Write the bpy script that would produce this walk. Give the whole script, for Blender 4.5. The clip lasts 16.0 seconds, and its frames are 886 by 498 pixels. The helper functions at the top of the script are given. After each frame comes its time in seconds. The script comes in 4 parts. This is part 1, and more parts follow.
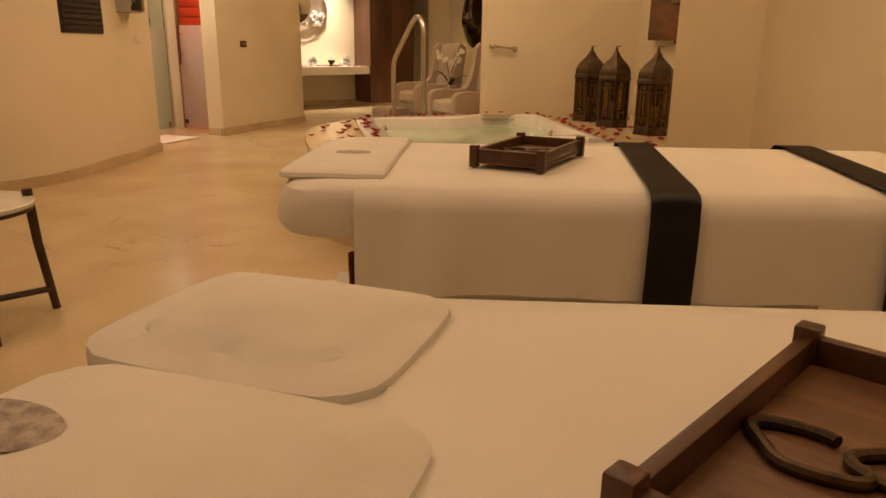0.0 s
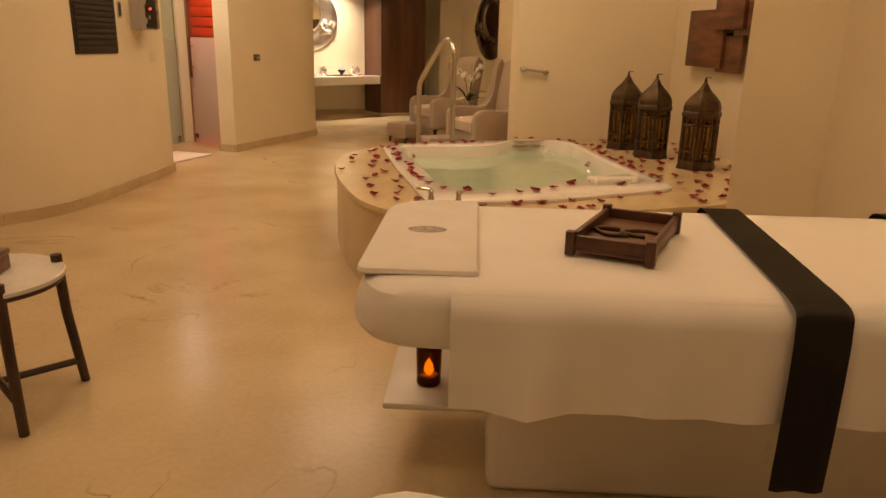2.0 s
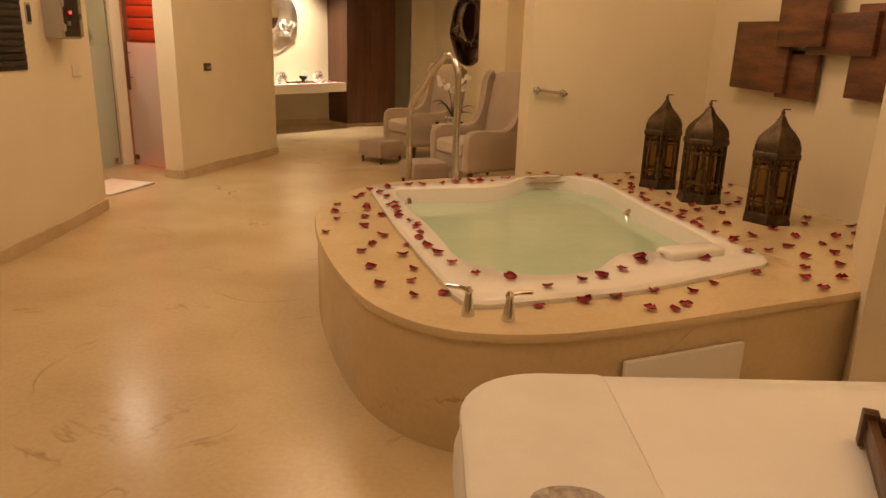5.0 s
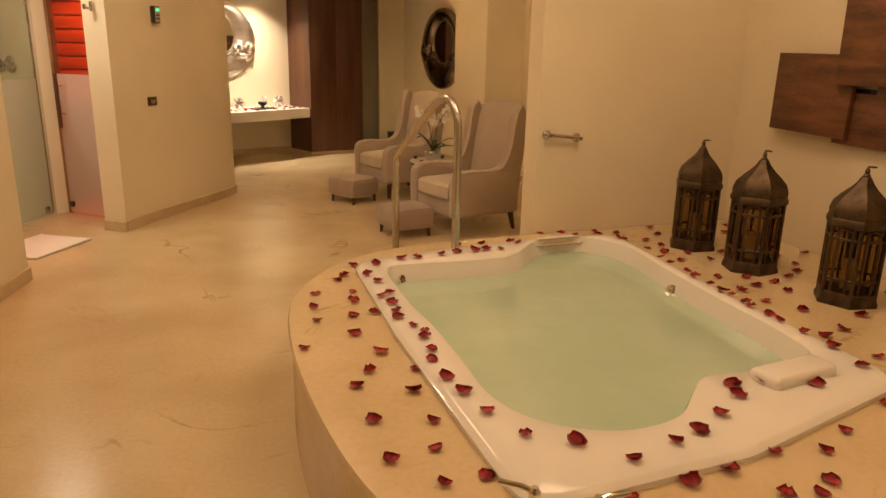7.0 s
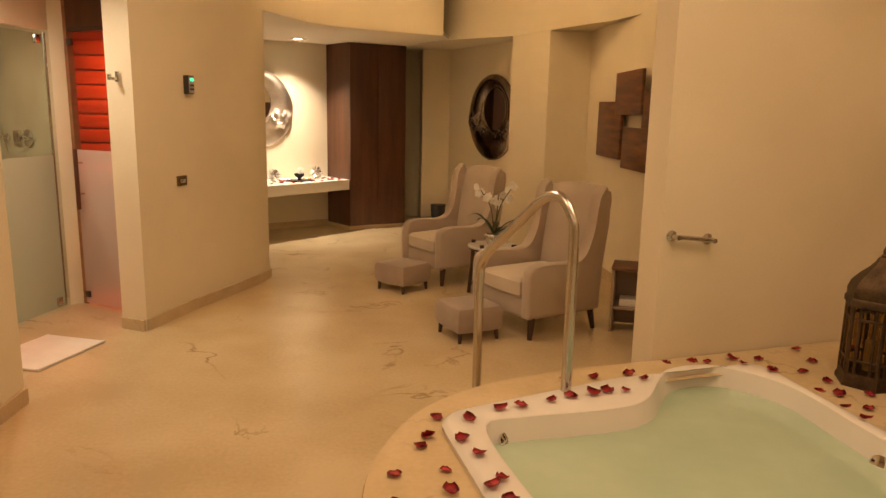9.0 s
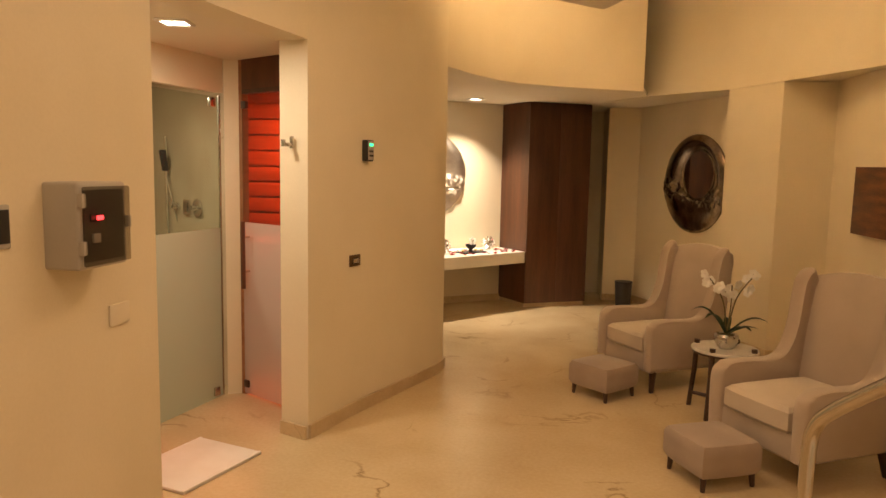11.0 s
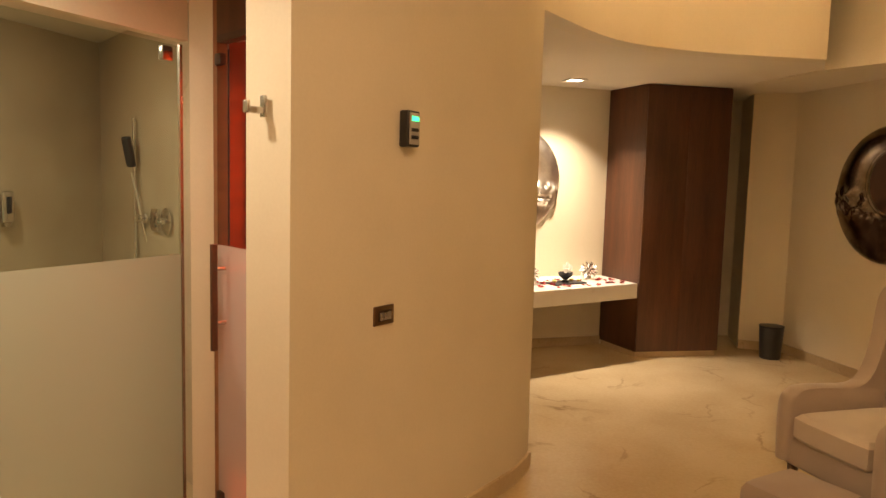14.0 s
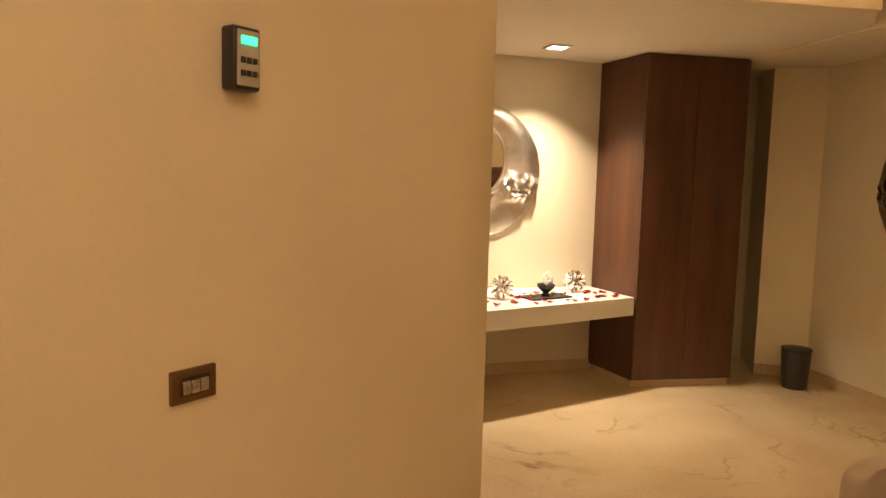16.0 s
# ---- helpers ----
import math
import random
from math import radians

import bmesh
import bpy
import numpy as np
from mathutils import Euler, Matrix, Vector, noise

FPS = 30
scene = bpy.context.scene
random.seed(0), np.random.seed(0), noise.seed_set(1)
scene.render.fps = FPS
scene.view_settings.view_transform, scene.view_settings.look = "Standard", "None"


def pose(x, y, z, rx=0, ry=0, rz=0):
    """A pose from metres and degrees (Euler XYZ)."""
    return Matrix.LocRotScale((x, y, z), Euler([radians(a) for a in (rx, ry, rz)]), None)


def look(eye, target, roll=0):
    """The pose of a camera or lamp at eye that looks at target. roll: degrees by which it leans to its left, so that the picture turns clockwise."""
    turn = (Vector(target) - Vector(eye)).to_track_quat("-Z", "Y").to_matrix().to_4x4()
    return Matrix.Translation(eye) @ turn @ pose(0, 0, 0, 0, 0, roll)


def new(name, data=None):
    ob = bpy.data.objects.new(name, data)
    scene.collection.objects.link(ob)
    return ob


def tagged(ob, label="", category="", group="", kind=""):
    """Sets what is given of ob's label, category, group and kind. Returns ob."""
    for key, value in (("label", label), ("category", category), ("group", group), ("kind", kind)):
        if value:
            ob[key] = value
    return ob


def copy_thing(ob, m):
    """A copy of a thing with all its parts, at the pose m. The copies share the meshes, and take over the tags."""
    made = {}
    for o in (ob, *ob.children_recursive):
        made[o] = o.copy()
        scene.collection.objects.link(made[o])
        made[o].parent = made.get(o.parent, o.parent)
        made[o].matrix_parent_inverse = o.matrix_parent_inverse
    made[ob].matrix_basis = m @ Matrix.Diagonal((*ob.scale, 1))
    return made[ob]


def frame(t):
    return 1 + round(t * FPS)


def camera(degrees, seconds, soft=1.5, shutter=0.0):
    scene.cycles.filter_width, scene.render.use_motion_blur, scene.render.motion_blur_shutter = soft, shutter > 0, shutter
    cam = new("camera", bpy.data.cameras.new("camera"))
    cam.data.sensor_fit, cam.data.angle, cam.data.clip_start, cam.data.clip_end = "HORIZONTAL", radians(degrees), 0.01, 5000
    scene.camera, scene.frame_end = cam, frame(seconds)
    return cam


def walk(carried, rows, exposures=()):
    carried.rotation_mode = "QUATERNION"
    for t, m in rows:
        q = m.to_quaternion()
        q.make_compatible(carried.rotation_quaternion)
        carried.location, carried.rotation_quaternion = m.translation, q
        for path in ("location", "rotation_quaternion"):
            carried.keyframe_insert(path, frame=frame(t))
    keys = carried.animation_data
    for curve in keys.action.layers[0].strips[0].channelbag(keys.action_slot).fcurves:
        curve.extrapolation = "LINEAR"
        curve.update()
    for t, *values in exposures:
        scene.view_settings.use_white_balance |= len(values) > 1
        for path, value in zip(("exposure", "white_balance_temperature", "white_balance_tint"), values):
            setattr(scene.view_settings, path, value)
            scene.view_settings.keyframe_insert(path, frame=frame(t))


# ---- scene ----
cam = camera(64.4, 16.0)
PATH = [
    (0, (0.298, 0.27, 1.039), (0.202, 2.189, 0.484), 0.7),
    (0.5, (0.222, 0.326, 1.106), (0.129, 2.244, 0.544), 0.8),
    (1, (0.154, 0.407, 1.154), (0.063, 2.325, 0.594), 1.0),
    (1.5, (0.088, 0.47, 1.205), (-0.001, 2.387, 0.643), 1.1),
    (2, (0.019, 0.554, 1.226), (-0.064, 2.473, 0.667), 1.3),
    (2.5, (-0.038, 0.715, 1.277), (-0.12, 2.631, 0.711), 1.3),
    (3, (-0.092, 0.894, 1.3), (-0.17, 2.81, 0.733), 1.3),
    (3.5, (-0.132, 1.085, 1.306), (-0.2, 3.002, 0.742), 1.5),
    (6, (-0.469, 2.098, 1.405), (-0.345, 4.012, 0.836), 1.4),
    (6.5, (-0.508, 2.325, 1.446), (-0.363, 4.239, 0.885), 1.2),
    (7, (-0.514, 2.558, 1.488), (-0.364, 4.478, 0.949), 1.2),
    (7.5, (-0.527, 2.785, 1.523), (-0.381, 4.714, 1.016), 1.1),
    (8, (-0.604, 3.013, 1.539), (-0.453, 4.952, 1.073), 1.2),
    (10.5, (-1.102, 4.218, 1.615), (-1.307, 6.191, 1.36), 1.1),
    (11, (-1.227, 4.491, 1.623), (-1.558, 6.45, 1.402), 1.1),
    (11.5, (-1.351, 4.778, 1.626), (-1.81, 6.715, 1.426), 1.4),
    (12, (-1.462, 5.056, 1.616), (-1.995, 6.973, 1.421), 1.6),
    (12.5, (-1.5, 5.387, 1.602), (-2.059, 7.297, 1.407), 1.5),
    (13, (-1.514, 5.729, 1.599), (-2.078, 7.637, 1.402), 1.5),
    (13.5, (-1.556, 6.069, 1.563), (-2.114, 7.98, 1.372), 1.5),
    (14, (-1.598, 6.387, 1.546), (-2.152, 8.3, 1.355), 1.5),
    (14.5, (-1.602, 6.696, 1.526), (-2.154, 8.609, 1.338), 1.4),
    (15, (-1.582, 6.988, 1.521), (-2.133, 8.901, 1.331), 1.4),
    (15.5, (-1.607, 7.296, 1.492), (-2.149, 9.212, 1.307), 1.5),
    (16, (-1.621, 7.576, 1.487), (-2.164, 9.492, 1.297), 1.6),
]
walk(cam, [(t, look(eye, target, roll)) for t, eye, target, roll in PATH], exposures=[(0.0, 0.0), (16.0, 0.0)])

# ---- world and large lights ----
WARM = (1.0, 0.66, 0.395)
world = bpy.data.worlds.new("world")
scene.world = world
world.use_nodes = True
world.node_tree.nodes["Background"].inputs[0].default_value = (1.0, 0.75, 0.5, 1)
world.node_tree.nodes["Background"].inputs[1].default_value = 0.02


def area_lamp(name, x, y, z, size, watts, colour=WARM, m=None, size_y=None, spread=180):
    data = bpy.data.lights.new(name, "AREA")
    data.energy, data.color, data.size, data.spread = watts, colour, size, radians(spread)
    data.shape = "DISK"
    if size_y:
        data.shape, data.size_y = "RECTANGLE", size_y
    ob = new(name, data)
    ob.matrix_world = m or pose(x, y, z)
    return ob


# added fill lamps, no fixtures, over the treatment, bath and lounge areas
for lx, ly, watts in ((-1.6, 0.4, 14), (0.8, 0.6, 6), (-1.6, 2.9, 16), (0.6, 2.4, 7), (-1.4, 5.2, 14), (0.5, 5.3, 22), (-1.35, 7.5, 22)):
    area_lamp("ceiling_fill_light", lx, ly, 2.97, 1.1, watts)
# cove light washing the fascia and the upper walls
COVE = [((-1.50, 10.42), 40, 1.1, 16), ((-0.45, 9.75), -66, 1.6, 25), ((-2.16, 8.6), 100, 2.2, 3), ((-2.2, 5.0), 90, 2.6, 2), ((1.1, 3.0), 90, 3.0, 19)]
for (lx, ly), turn, length, power in COVE:
    area_lamp("cove_light", 0, 0, 0, length, power * length, (1.0, 0.70, 0.42), pose(lx, ly, 3.2, 180, 0, turn), 0.05)
# recessed downlights of the vanity niche and of the shower lobby
area_lamp("vanity_downlight_light", -2.26, 12.62, 2.432, 0.11, 28, (1.0, 0.80, 0.60), spread=100)
area_lamp("lobby_downlight_light", -3.20, 7.88, 2.333, 0.11, 11, (1.0, 0.82, 0.62))
# the shower's lamp is an added fill to brighten its interior, without a fixture
area_lamp("shower_fill_light", -4.3, 8.4, 2.33, 0.2, 14, (1.0, 0.82, 0.62))
area_lamp("sauna_light", -3.2, 9.7, 2.2, 0.3, 42, (1.0, 0.10, 0.02))


# ---- materials ----
def shader(name, colour, rough=0.6, metal=0.0, second=None, scale=3.0, mix=0.5, grain=60.0, bump=0.05, depth=0.004, rough_spread=0.08, stretch=(1, 1, 1), **sockets):
    m = bpy.data.materials.new(name)
    m.use_nodes = True
    nt = m.node_tree
    b = nt.nodes["Principled BSDF"]
    co = nt.nodes.new("ShaderNodeTexCoord")
    mp = nt.nodes.new("ShaderNodeMapping")
    mp.inputs["Scale"].default_value = stretch
    nt.links.new(co.outputs["Object"], mp.inputs[0])
    n1 = nt.nodes.new("ShaderNodeTexNoise")
    n1.inputs["Scale"].default_value, n1.inputs["Detail"].default_value = scale, 6
    n2 = nt.nodes.new("ShaderNodeTexNoise")
    n2.inputs["Scale"].default_value, n2.inputs["Detail"].default_value = grain, 3
    nt.links.new(mp.outputs[0], n1.inputs[0])
    nt.links.new(mp.outputs[0], n2.inputs[0])
    add = nt.nodes.new("ShaderNodeMath")
    add.operation = "MULTIPLY_ADD"
    nt.links.new(n2.outputs[0], add.inputs[0])
    add.inputs[1].default_value = 0.35
    nt.links.new(n1.outputs[0], add.inputs[2])
    ramp = nt.nodes.new("ShaderNodeValToRGB")
    second = second or tuple(c * 0.86 for c in colour)
    ramp.color_ramp.elements[0].position, ramp.color_ramp.elements[1].position = 0.5, 0.5 + mix * 0.6
    ramp.color_ramp.elements[0].color, ramp.color_ramp.elements[1].color = (*second, 1), (*colour, 1)
    nt.links.new(add.outputs[0], ramp.inputs[0])
    nt.links.new(ramp.outputs[0], b.inputs["Base Color"])
    rr = nt.nodes.new("ShaderNodeMapRange")
    rr.inputs["To Min"].default_value, rr.inputs["To Max"].default_value = max(0.01, rough - rough_spread), min(1, rough + rough_spread)
    nt.links.new(n1.outputs[0], rr.inputs[0])
    nt.links.new(rr.outputs[0], b.inputs["Roughness"])
    b.inputs["Metallic"].default_value = metal
    if bump:
        bp = nt.nodes.new("ShaderNodeBump")
        bp.inputs["Strength"].default_value, bp.inputs["Distance"].default_value = bump, depth
        nt.links.new(n2.outputs[0], bp.inputs["Height"])
        nt.links.new(bp.outputs[0], b.inputs["Normal"])
    for key, value in sockets.items():
        b.inputs[key.replace("_", " ")].default_value = value
    return m


def marble(name, light, mid, vein, rough, scale=1.0):
    """Polished cream limestone: clouds, thin dark veins and small pits."""
    m = shader(name, light, rough, 0, mid, 1.3 * scale, 0.55, 45, 0.02, 0.001, 0.05)
    nt = m.node_tree
    b = nt.nodes["Principled BSDF"]
    ramp = next(n for n in nt.nodes if n.bl_idname == "ShaderNodeValToRGB")
    co = next(n for n in nt.nodes if n.bl_idname == "ShaderNodeTexCoord")
    warp = nt.nodes.new("ShaderNodeTexNoise")
    warp.inputs["Scale"].default_value, warp.inputs["Detail"].default_value, warp.inputs["Distortion"].default_value = 0.9 * scale, 7, 1.4
    nt.links.new(co.outputs["Object"], warp.inputs[0])
    band = nt.nodes.new("ShaderNodeValToRGB")
    e = band.color_ramp.elements
    e[0].position, e[1].position = 0.488, 0.512
    e[0].color, e[1].color = (0, 0, 0, 1), (0, 0, 0, 1)
    e.new(0.5).color = (1, 1, 1, 1)
    nt.links.new(warp.outputs[0], band.inputs[0])
    patch = nt.nodes.new("ShaderNodeTexNoise")
    patch.inputs["Scale"].default_value = 1.7 * scale
    nt.links.new(co.outputs["Object"], patch.inputs[0])
    pr = nt.nodes.new("ShaderNodeMapRange")
    pr.inputs["From Min"].default_value, pr.inputs["From Max"].default_value, pr.inputs["To Max"].default_value = 0.52, 0.72, 0.75
    nt.links.new(patch.outputs[0], pr.inputs[0])
    mul = nt.nodes.new("ShaderNodeMath")
    mul.operation = "MULTIPLY"
    nt.links.new(band.outputs[0], mul.inputs[0])
    nt.links.new(pr.outputs[0], mul.inputs[1])
    mixer = nt.nodes.new("ShaderNodeMix")
    mixer.data_type = "RGBA"
    nt.links.new(mul.outputs[0], mixer.inputs[0])
    nt.links.new(ramp.outputs[0], mixer.inputs[6])
    mixer.inputs[7].default_value = (*vein, 1)
    nt.links.new(mixer.outputs[2], b.inputs["Base Color"])
    return m


def glowing(name, colour, strength):
    m = bpy.data.materials.new(name)
    m.use_nodes = True
    b = m.node_tree.nodes["Principled BSDF"]
    b.inputs["Base Color"].default_value = (*colour, 1)
    b.inputs["Emission Color"].default_value = (*colour, 1)
    b.inputs["Emission Strength"].default_value = strength
    return m


def glass(name, colour, rough, alpha_mix):
    """Thin pane: straight-through light mixed with gloss (clear) or with a frosted white scatter."""
    m = bpy.data.materials.new(name)
    m.use_nodes = True
    nt = m.node_tree
    out = nt.nodes["Material Output"]
    clear = nt.nodes.new("ShaderNodeBsdfTransparent")
    clear.inputs[0].default_value = (*colour, 1)
    b = nt.nodes["Principled BSDF"]
    body = 0.08 if rough < 0.2 else 1.0
    b.inputs["Base Color"].default_value = (*(c * body for c in colour), 1)
    b.inputs["Roughness"].default_value = rough
    mx = nt.nodes.new("ShaderNodeMixShader")
    mx.inputs[0].default_value = alpha_mix
    nt.links.new(clear.outputs[0], mx.inputs[1])
    nt.links.new(b.outputs[0], mx.inputs[2])
    nt.links.new(mx.outputs[0], out.inputs[0])
    return m


PLASTER = shader("cream_plaster", (0.80, 0.71, 0.53), 0.55, 0, (0.74, 0.65, 0.47), 1.4, 0.6, 90, 0.12, 0.002)
CEILING = shader("ceiling_paint", (0.80, 0.72, 0.58), 0.75, 0, (0.76, 0.68, 0.53), 1.0, 0.6, 120, 0.08, 0.002)
FLOOR = marble("polished_floor_stone", (0.66, 0.53, 0.33), (0.55, 0.42, 0.24), (0.20, 0.12, 0.05), 0.25, 1.0)
DECK = marble("bath_deck_stone", (0.70, 0.55, 0.34), (0.60, 0.46, 0.26), (0.30, 0.19, 0.09), 0.22, 1.6)
SKIRT = marble("skirting_stone", (0.60, 0.47, 0.29), (0.50, 0.37, 0.21), (0.26, 0.16, 0.08), 0.3, 3.0)
ACRYLIC = shader("white_acrylic", (0.84, 0.80, 0.74), 0.12, 0, (0.81, 0.77, 0.70), 2, 0.8, 30, 0.0)
WATER = shader("milky_green_water", (0.50, 0.62, 0.47), 0.06, 0, (0.42, 0.55, 0.40), 2.2, 0.7, 9, 0.18, 0.01, 0.03)
LINEN = shader("white_linen", (0.83, 0.80, 0.75), 0.85, 0, (0.78, 0.74, 0.68), 5, 0.8, 320, 0.35, 0.0015, Sheen_Weight=0.3)
COTTON = shader("white_cotton_sheet", (0.84, 0.81, 0.76), 0.85, 0, (0.80, 0.76, 0.70), 5, 0.8, 200, 0.1, 0.001)
TERRY = shader("white_terry_towel", (0.82, 0.79, 0.73), 0.95, 0, (0.76, 0.72, 0.65), 9, 0.8, 420, 0.4, 0.0015)
STITCH = shader("grey_embroidery", (0.30, 0.25, 0.22), 0.8, 0, (0.55, 0.49, 0.43), 60, 0.5, 500, 0.6, 0.002)
BLACK = shader("black_satin_runner", (0.018, 0.015, 0.014), 0.42, 0, (0.010, 0.009, 0.009), 8, 0.6, 260, 0.2, 0.001)
WOOD = shader("dark_walnut", (0.125, 0.046, 0.020), 0.4, 0, (0.062, 0.023, 0.010), 2.2, 0.7, 22, 0.1, 0.001, stretch=(4, 4, 0.4))
WOOD_X = shader("brown_tray_wood", (0.20, 0.10, 0.05), 0.45, 0, (0.10, 0.045, 0.022), 4, 0.5, 40, 0.2, 0.001, stretch=(1, 9, 9))
ARTWOOD = shader("reclaimed_art_wood", (0.21, 0.085, 0.035), 0.5, 0, (0.075, 0.028, 0.013), 2.6, 0.6, 22, 0.25, 0.002, stretch=(1.2, 1.2, 7))
LEG = shader("dark_leg_wood", (0.07, 0.035, 0.02), 0.4, 0, (0.035, 0.017, 0.01), 5, 0.5, 60, 0.1, 0.001)
FABRIC = shader("beige_upholstery", (0.50, 0.41, 0.32), 0.9, 0, (0.44, 0.355, 0.27), 4, 0.7, 380, 0.5, 0.002, Sheen_Weight=0.35)
SEAT = shader("pale_cushion_fabric", (0.62, 0.53, 0.41), 0.9, 0, (0.56, 0.47, 0.36), 4, 0.7, 380, 0.5, 0.002, Sheen_Weight=0.3)
FOOT = shader("taupe_footstool_fabric", (0.40, 0.31, 0.24), 0.9, 0, (0.34, 0.26, 0.20), 5, 0.7, 380, 0.5, 0.002, Sheen_Weight=0.3)
STEEL = shader("brushed_steel", (0.62, 0.58, 0.52), 0.24, 1, (0.52, 0.48, 0.43), 6, 0.6, 200, 0.05, 0.0005)
CHROME = shader("chrome", (0.80, 0.78, 0.75), 0.07, 1, (0.74, 0.72, 0.70), 4, 0.6, 100, 0.0)
SILVER = shader("hammered_silver", (0.78, 0.72, 0.62), 0.36, 1, (0.62, 0.56, 0.48), 9, 0.6, 40, 0.15, 0.002)
DARKSILVER = shader("dark_hammered_silver", (0.34, 0.28, 0.22), 0.22, 1, (0.16, 0.12, 0.09), 9, 0.6, 40, 0.3, 0.003)
MIRROR = shader("mirror_glass", (0.86, 0.86, 0.84), 0.015, 1, (0.85, 0.85, 0.83), 2, 0.8, 10, 0.0, rough_spread=0.005)
BRASS = shader("aged_lantern_brass", (0.13, 0.085, 0.045), 0.48, 0.75, (0.045, 0.03, 0.018), 14, 0.6, 120, 0.5, 0.002)
AMBER = glass("smoky_lantern_glass", (0.80, 0.70, 0.50), 0.12, 0.10)
CANDLE = shader("ivory_candle", (0.82, 0.74, 0.55), 0.6, 0, (0.76, 0.66, 0.46), 10, 0.6, 60, 0.05)
PETAL = shader("red_rose_petal", (0.58, 0.018, 0.022), 0.55, 0, (0.30, 0.008, 0.012), 22, 0.6, 90, 0.25, 0.001, Sheen_Weight=0.3)
CLEAR = glass("clear_glass", (0.93, 0.97, 0.93), 0.03, 0.10)
FROST = glass("frosted_glass", (0.60, 0.68, 0.56), 0.7, 0.7)
PINKFROST = glass("frosted_sauna_glass", (0.86, 0.78, 0.72), 0.75, 0.45)
SPA_WOOD = shader("sauna_board", (0.36, 0.16, 0.07), 0.6, 0, (0.26, 0.11, 0.045), 3, 0.6, 30, 0.2, 0.001, stretch=(1, 1, 8))
SHOWERSTONE = marble("shower_wall_stone", (0.62, 0.52, 0.36), (0.52, 0.42, 0.28), (0.32, 0.23, 0.13), 0.35, 2.0)
GREYBOX = shader("grey_plastic", (0.46, 0.43, 0.38), 0.45, 0, (0.42, 0.39, 0.34), 6, 0.8, 150, 0.05)
DARKPLASTIC = shader("dark_plastic", (0.035, 0.033, 0.03), 0.35, 0, (0.028, 0.026, 0.024), 6, 0.8, 150, 0.05)
SMOKE = glass("smoked_lid", (0.75, 0.73, 0.68), 0.08, 0.12)
SIGN = shader("dark_slat_wood", (0.035, 0.026, 0.020), 0.5, 0, (0.016, 0.012, 0.010), 5, 0.5, 80, 0.3, 0.002, stretch=(1, 1, 10))
BRONZE = shader("bronze_plate", (0.22, 0.14, 0.07), 0.35, 0.8, (0.17, 0.10, 0.05), 8, 0.6, 160, 0.1)
IVORY = shader("ivory_plastic", (0.78, 0.70, 0.55), 0.4, 0, (0.75, 0.67, 0.52), 6, 0.8, 100, 0.0)
WHITE = shader("white_lacquer", (0.80, 0.77, 0.71), 0.3, 0, (0.78, 0.74, 0.67), 4, 0.8, 80, 0.03)
TABLESTONE = marble("white_table_marble", (0.76, 0.73, 0.67), (0.66, 0.62, 0.55), (0.34, 0.30, 0.26), 0.2, 4.0)
LEAF = shader("orchid_leaf", (0.030, 0.075, 0.022), 0.35, 0, (0.018, 0.045, 0.014), 8, 0.6, 60, 0.1)
STEM = shader("orchid_stem", (0.16, 0.12, 0.05), 0.6, 0, (0.10, 0.09, 0.03), 12, 0.6, 80, 0.1)
BLOOM = shader("white_orchid", (0.84, 0.82, 0.76), 0.55, 0, (0.78, 0.75, 0.66), 14, 0.6, 80, 0.1)
POT = shader("silver_pot", (0.66, 0.62, 0.56), 0.28, 0.85, (0.5, 0.46, 0.4), 10, 0.6, 60, 0.2)
SLATE = shader("black_slate", (0.03, 0.03, 0.032), 0.5, 0, (0.02, 0.02, 0.022), 14, 0.6, 120, 0.3)
MATTING = shader("white_bath_mat", (0.84, 0.82, 0.76), 0.95, 0, (0.78, 0.75, 0.68), 8, 0.8, 300, 0.8, 0.004)
GLOW_WARM = glowing("lamp_diffuser", (1.0, 0.86, 0.66), 14)
GLOW_CANDLE = glowing("candle_flame", (1.0, 0.62, 0.10), 9)
GLOW_RED = glowing("red_digits", (1.0, 0.03, 0.03), 5)
GLOW_GREEN = glowing("green_display", (0.05, 0.9, 0.35), 2.2)


# ---- mesh helpers ----
def link(name, bm, material, parent=None, label="", smooth=True, angle=35):
    me = bpy.data.meshes.new(name)
    bmesh.ops.recalc_face_normals(bm, faces=bm.faces)
    bm.to_mesh(me)
    bm.free()
    me.materials.append(material)
    if smooth:
        me.polygons.foreach_set("use_smooth", [True] * len(me.polygons))
        me.set_sharp_from_angle(angle=radians(angle))
    ob = new(name, me)
    if parent:
        ob.parent = parent
    if label:
        ob["label"] = label
    return ob


def part(name, bm, material, parent, label=""):
    return link(name, bm, material, parent, label)


def thing(name, m, label, category, group="", kind=""):
    ob = new(name)
    ob.matrix_world = m
    return tagged(ob, label, category, group, kind)


def box(sx, sy, sz, m=None, bevel=0.004, seg=2, bm=None):
    """A bevelled block, its base centred on the origin."""
    one = bmesh.new()
    bmesh.ops.create_cube(one, size=1, matrix=Matrix.Translation((0, 0, sz / 2)) @ Matrix.Diagonal((sx, sy, sz, 1)))
    if bevel:
        bmesh.ops.bevel(one, geom=one.edges[:], offset=min(bevel, 0.45 * min(sx, sy, sz)), segments=seg, affect="EDGES", profile=0.5)
    if m is not None:
        one.transform(m)
    return merged(bm, one)


def merged(bm, one):
    if bm is None:
        return one
    me = bpy.data.meshes.new("tmp")
    one.to_mesh(me)
    one.free()
    bm.from_mesh(me)
    bpy.data.meshes.remove(me)
    return bm


